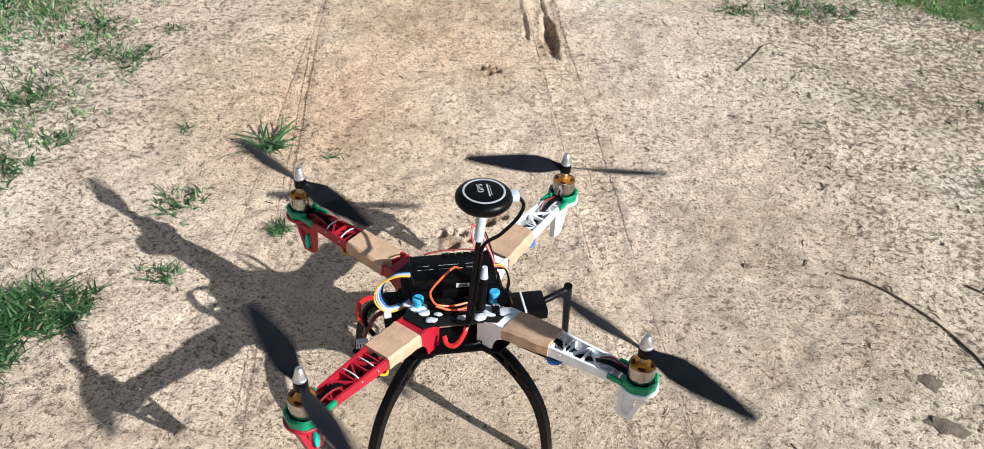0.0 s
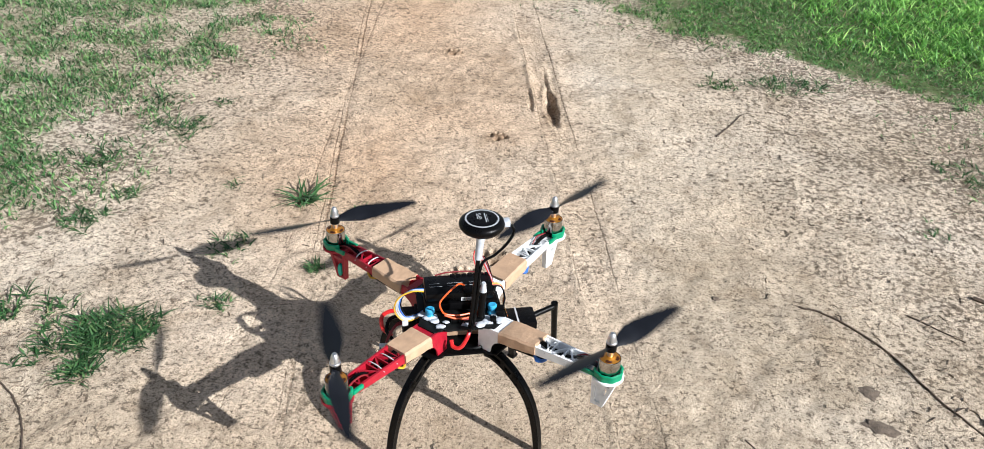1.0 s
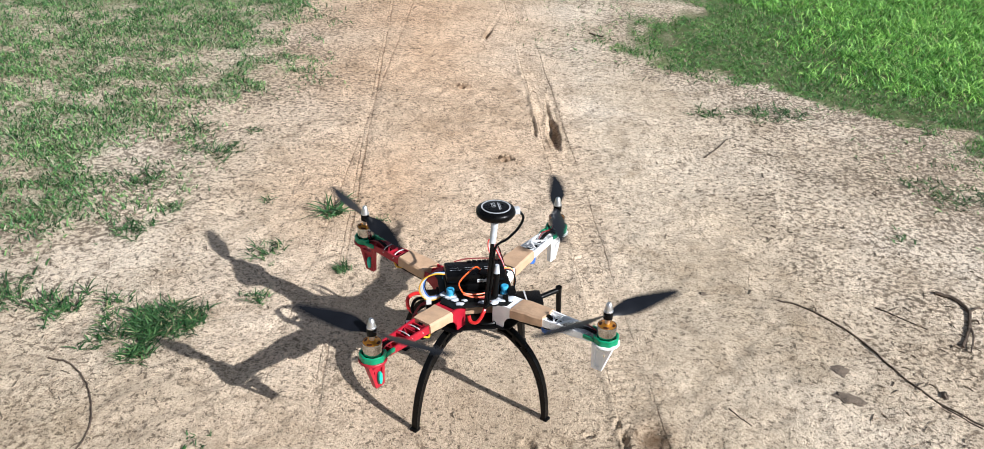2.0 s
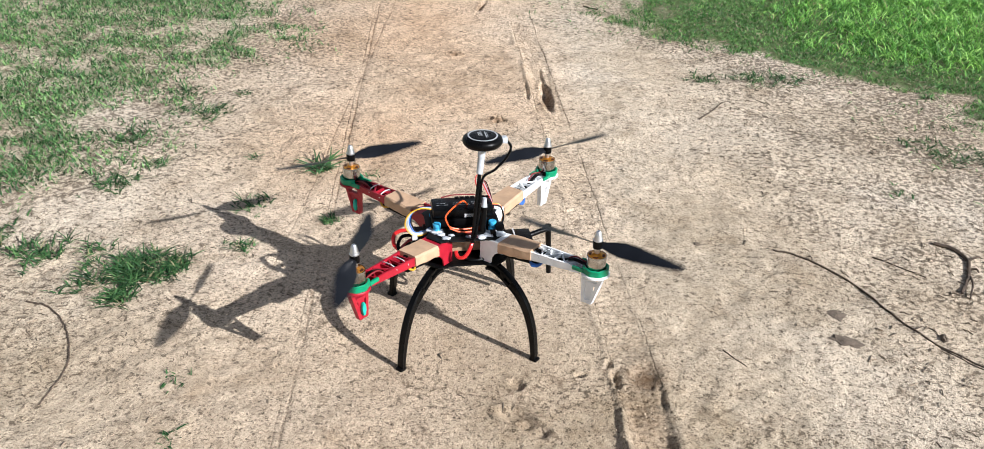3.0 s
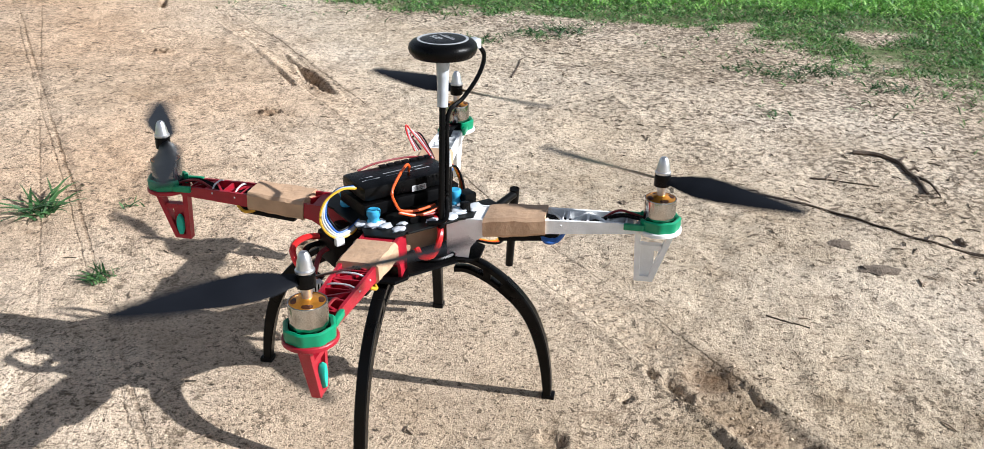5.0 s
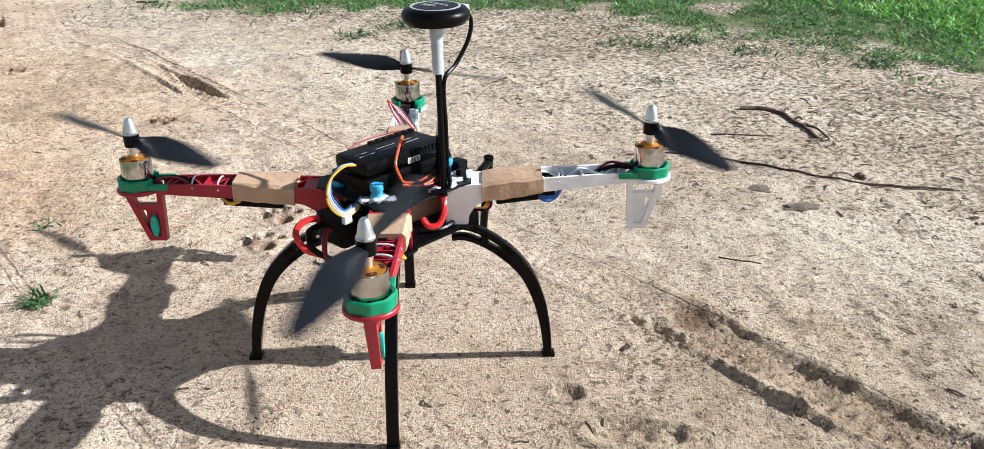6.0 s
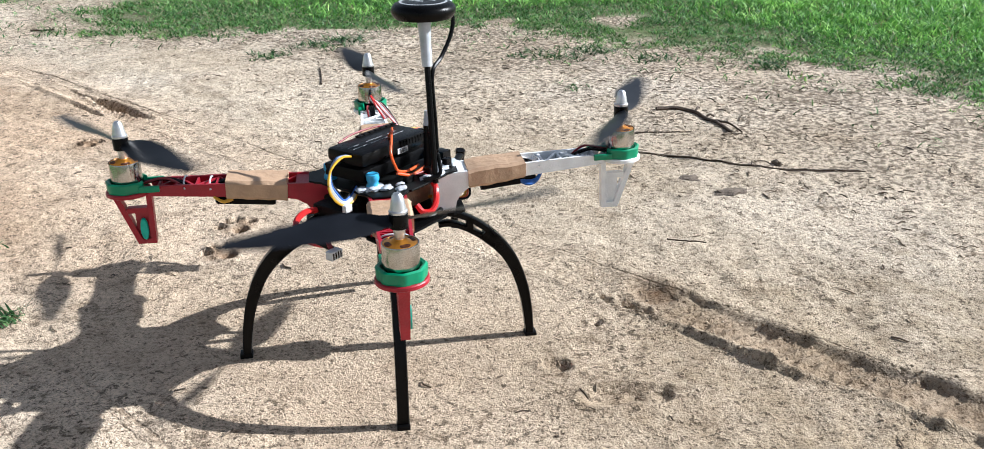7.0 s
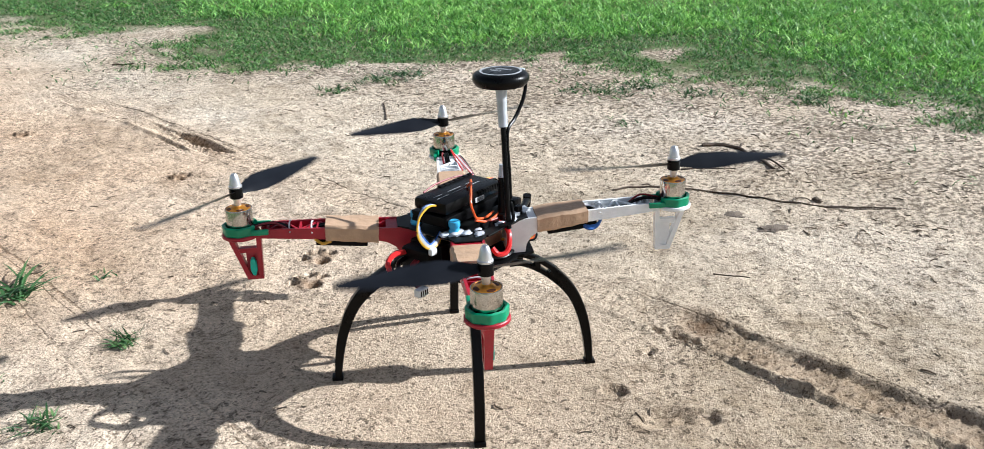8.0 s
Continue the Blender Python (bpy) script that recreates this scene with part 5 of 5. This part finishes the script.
aerial = part("aerial", tube(bmesh.new(), [(0.105, -0.002, 0.1635), (0.116, 0.003, 0.1645), (0.136, 0.012, 0.1655)], 0.0042, 12, 3), BLACK, copter, "black folded aerial")
part("aerial_rod", tube(bmesh.new(), [(0.1375, 0.0125, 0.1710), (0.1395, 0.0165, 0.1500), (0.1470, 0.0330, 0.0740)], 0.0046, 12, 3, (0.0052, 0.0042)), BLACK, aerial)


def wire(points, r, material, label, n=8):
    return part("wire", tube(bmesh.new(), points, r, 7, n), material, copter, label)


# orange lead looping over the controller's front
wire([(0.006, -0.004, 0.2235), (0.003, -0.011, 0.2300), (-0.003, -0.017, 0.2355), (-0.018, -0.029, 0.2315), (-0.0300, -0.0382, 0.2225), (-0.0275, -0.0400, 0.2110), (-0.0215, -0.0390, 0.2035), (-0.004, -0.036, 0.1985), (0.018, -0.029, 0.1965)], 0.0013, ORANGE, "orange signal lead")
wire([(-0.024, -0.0385, 0.2020), (-0.008, -0.040, 0.1960), (0.008, -0.038, 0.1950), (0.024, -0.034, 0.1960)], 0.0014, ORANGE, "orange signal lead")
wire([(-0.016, -0.031, 0.1985), (-0.002, -0.039, 0.1945), (0.014, -0.040, 0.1935)], 0.0010, DARKRED, "brown signal lead")
# thick red power lead in front of the pack
wire([(0.012, -0.036, 0.1895), (0.0085, -0.050, 0.1890), (0.0055, -0.0590, 0.1830), (-0.0010, -0.0640, 0.1720), (-0.0080, -0.0645, 0.1660), (-0.0150, -0.0600, 0.1660), (-0.0165, -0.0540, 0.1720)], 0.0028, REDWIRE, "thick red power lead")
wire([(-0.010, -0.040, 0.1530), (0.008, -0.050, 0.1520), (0.030, -0.046, 0.1530), (0.040, -0.030, 0.1560)], 0.0024, BLACK, "thick black power lead")
wire([(0.030, -0.030, 0.160), (0.036, -0.044, 0.165), (0.034, -0.046, 0.178), (0.028, -0.036, 0.186)], 0.0016, YELLOW, "yellow lead")
# grey and coloured flat cable looping off the controller's end
for k, (mat, lab) in enumerate(((YELLOW, "yellow lead of the flat cable"), (GREY, "white lead of the flat cable"), (GREY, "white lead of the flat cable"), (NAVY, "blue lead of the flat cable"), (SATIN, "black lead of the flat cable"))):
    o = 0.0020 * k
    wire([(-0.048, -0.006 + o, 0.2190), (-0.064, -0.010 + o, 0.2230 - o * 0.3), (-0.081 + o * 0.6, -0.013 + o * 0.7, 0.2170 - o * 0.3), (-0.0885 + o * 1.1, -0.016 + o * 0.5, 0.2040), (-0.0855 + o * 1.1, -0.019 + o * 0.4, 0.1920 + o * 0.4), (-0.0750 + o * 0.4, -0.0205 + o * 0.5, 0.1835 + o * 0.6), (-0.0600, -0.018 + o * 0.6, 0.1840 + o * 0.6), (-0.0500, -0.014 + o * 0.4, 0.1905 + o * 0.3)], 0.0011, mat, lab)
part("plug", box(bmesh.new(), -0.0790, -0.0710, -0.0255, -0.0205, 0.1780, 0.1850, bevel=0.0008), LABEL, copter, "white cable plug")
# red leads and balance plug of the pack
for k in range(3):
    wire([(-0.076, -0.006 + 0.003 * k, 0.168), (-0.086, -0.008 + 0.003 * k, 0.166 - 0.001 * k), (-0.096, -0.018 + 0.002 * k, 0.1580), (-0.102, -0.028 + 0.0015 * k, 0.1520)], 0.0012, DARKRED, "dark red balance lead")
plug = part("balance_plug", box(bmesh.new(), -0.1110, -0.0980, -0.0360, -0.0280, 0.1465, 0.1545, bevel=0.0008), LABEL, copter, "white balance plug")
bm = bmesh.new()
for k in range(4):
    box(bm, -0.1097 + 0.0030 * k, -0.1085 + 0.0030 * k, -0.0364, -0.0358, 0.1475, 0.1535)
part("plug_slot", bm, SATIN, plug)
wire([(-0.070, 0.012, 0.172), (-0.090, 0.016, 0.174), (-0.104, 0.013, 0.168), (-0.104, 0.002, 0.156), (-0.092, -0.006, 0.148)], 0.0030, REDWIRE, "thick red battery lead")
wire([(-0.070, 0.014, 0.166), (-0.092, 0.010, 0.166), (-0.099, -0.004, 0.156), (-0.090, -0.016, 0.146)], 0.0028, BLACK, "thick black battery lead")
# fine leads at the mast side
for k, (mat, lab) in enumerate(((REDWIRE, "thin red lead"), (GREY, "thin white lead"), (DARKRED, "thin dark red lead"), (SATIN, "thin black lead"))):
    o = 0.0022 * k
    wire([(0.026 + o, 0.018, 0.2320), (0.023 + o, 0.026, 0.2460 - o), (0.026 + o, 0.034, 0.2530 - 2 * o), (0.033 + o, 0.032, 0.2430), (0.042 + o * 0.6, 0.022, 0.2260), (0.050, 0.010 + o, 0.2080)], 0.0008, mat, lab)
for k, (mat, lab) in enumerate(((SATIN, "thin black lead"), (ORANGE, "thin orange lead"), (YELLOW, "thin yellow lead"))):
    o = 0.003 * k
    wire([(0.044, -0.004 + o, 0.2200), (0.057, -0.004 + o, 0.2170), (0.062, -0.008 + o, 0.2020), (0.060, -0.014 + o, 0.1920), (0.066, -0.014 + o, 0.1700)], 0.0011, mat, lab)
    wire([(0.092, -0.022 + o, 0.1570), (0.096, -0.030 + o, 0.1480), (0.086, -0.034 + o, 0.1420), (0.070, -0.026 + o, 0.1450), (0.058, -0.016 + o, 0.1500)], 0.0012, mat, lab)
wire([(-0.030, 0.0265, 0.2215), (-0.010, 0.0275, 0.2245), (0.022, 0.0270, 0.2240), (0.046, 0.020, 0.2215)], 0.0010, DARKRED, "thin dark red lead along the case")


# the body leans a little on its legs
LEAN_BACK = pose(0, 0, 0.2, 0, 0, -HEADING) @ pose(0, 0, 0, -1.6, -0.85) @ pose(0, 0, -0.2, 0, 0, 0) @ pose(0, 0, 0, 0, 0, HEADING)
for ob in copter.children:
    if not ob.name.startswith(("leg", "propeller")):
        ob.matrix_basis = LEAN_BACK @ ob.matrix_basis

# ---- what moves ----
TIMES = [0, 0.5, 1, 2.5, 3, 3.5, 4, 4.5, 6, 6.5, 7, 7.5, 8]
ANGLES = {"nl": [133, 133, 115, 9, 98, 14, 111, 172, 50, 174, 168, 143, 163], "nr": [144, 98, 50, 34, 156, 103, 34, 149, 83, 167, 37, 169, 155],
          "fr": [5, 73, 57, 121, 43, 4, 157, 133, 121, 112, 77, 128, 176], "fl": [145, 99, 34, 92, 39, 171, 46, 82, 113, 139, 100, 114, 25]}


def motions():
    """Each propeller spins steadily, about 35 degrees from frame to frame, through the angles it is known to stand at."""
    for tag, ang, *_ in ARMS:
        way = -1 if tag in ("nl", "fr") else 1
        x, y = HUB_R * math.cos(radians(ang)), HUB_R * math.sin(radians(ang))
        total = ANGLES[tag][0] - HEADING
        rows = [(0.0, LEAN_BACK @ pose(x, y, HUB_Z, 0, 0, total))]
        for (ta, tb), (a, b) in zip(zip(TIMES, TIMES[1:]), zip(ANGLES[tag], ANGLES[tag][1:])):
            n = round((tb - ta) * FPS)
            d = (way * (b - a)) % 180
            d += 180 * round((35 * n - d) / 180)
            for k in range(1, n + 1):
                rows.append((ta + k / FPS, LEAN_BACK @ pose(x, y, HUB_Z, 0, 0, total + way * d * k / n)))
            total += way * d
        walk(PROPS[tag], rows)


motions()
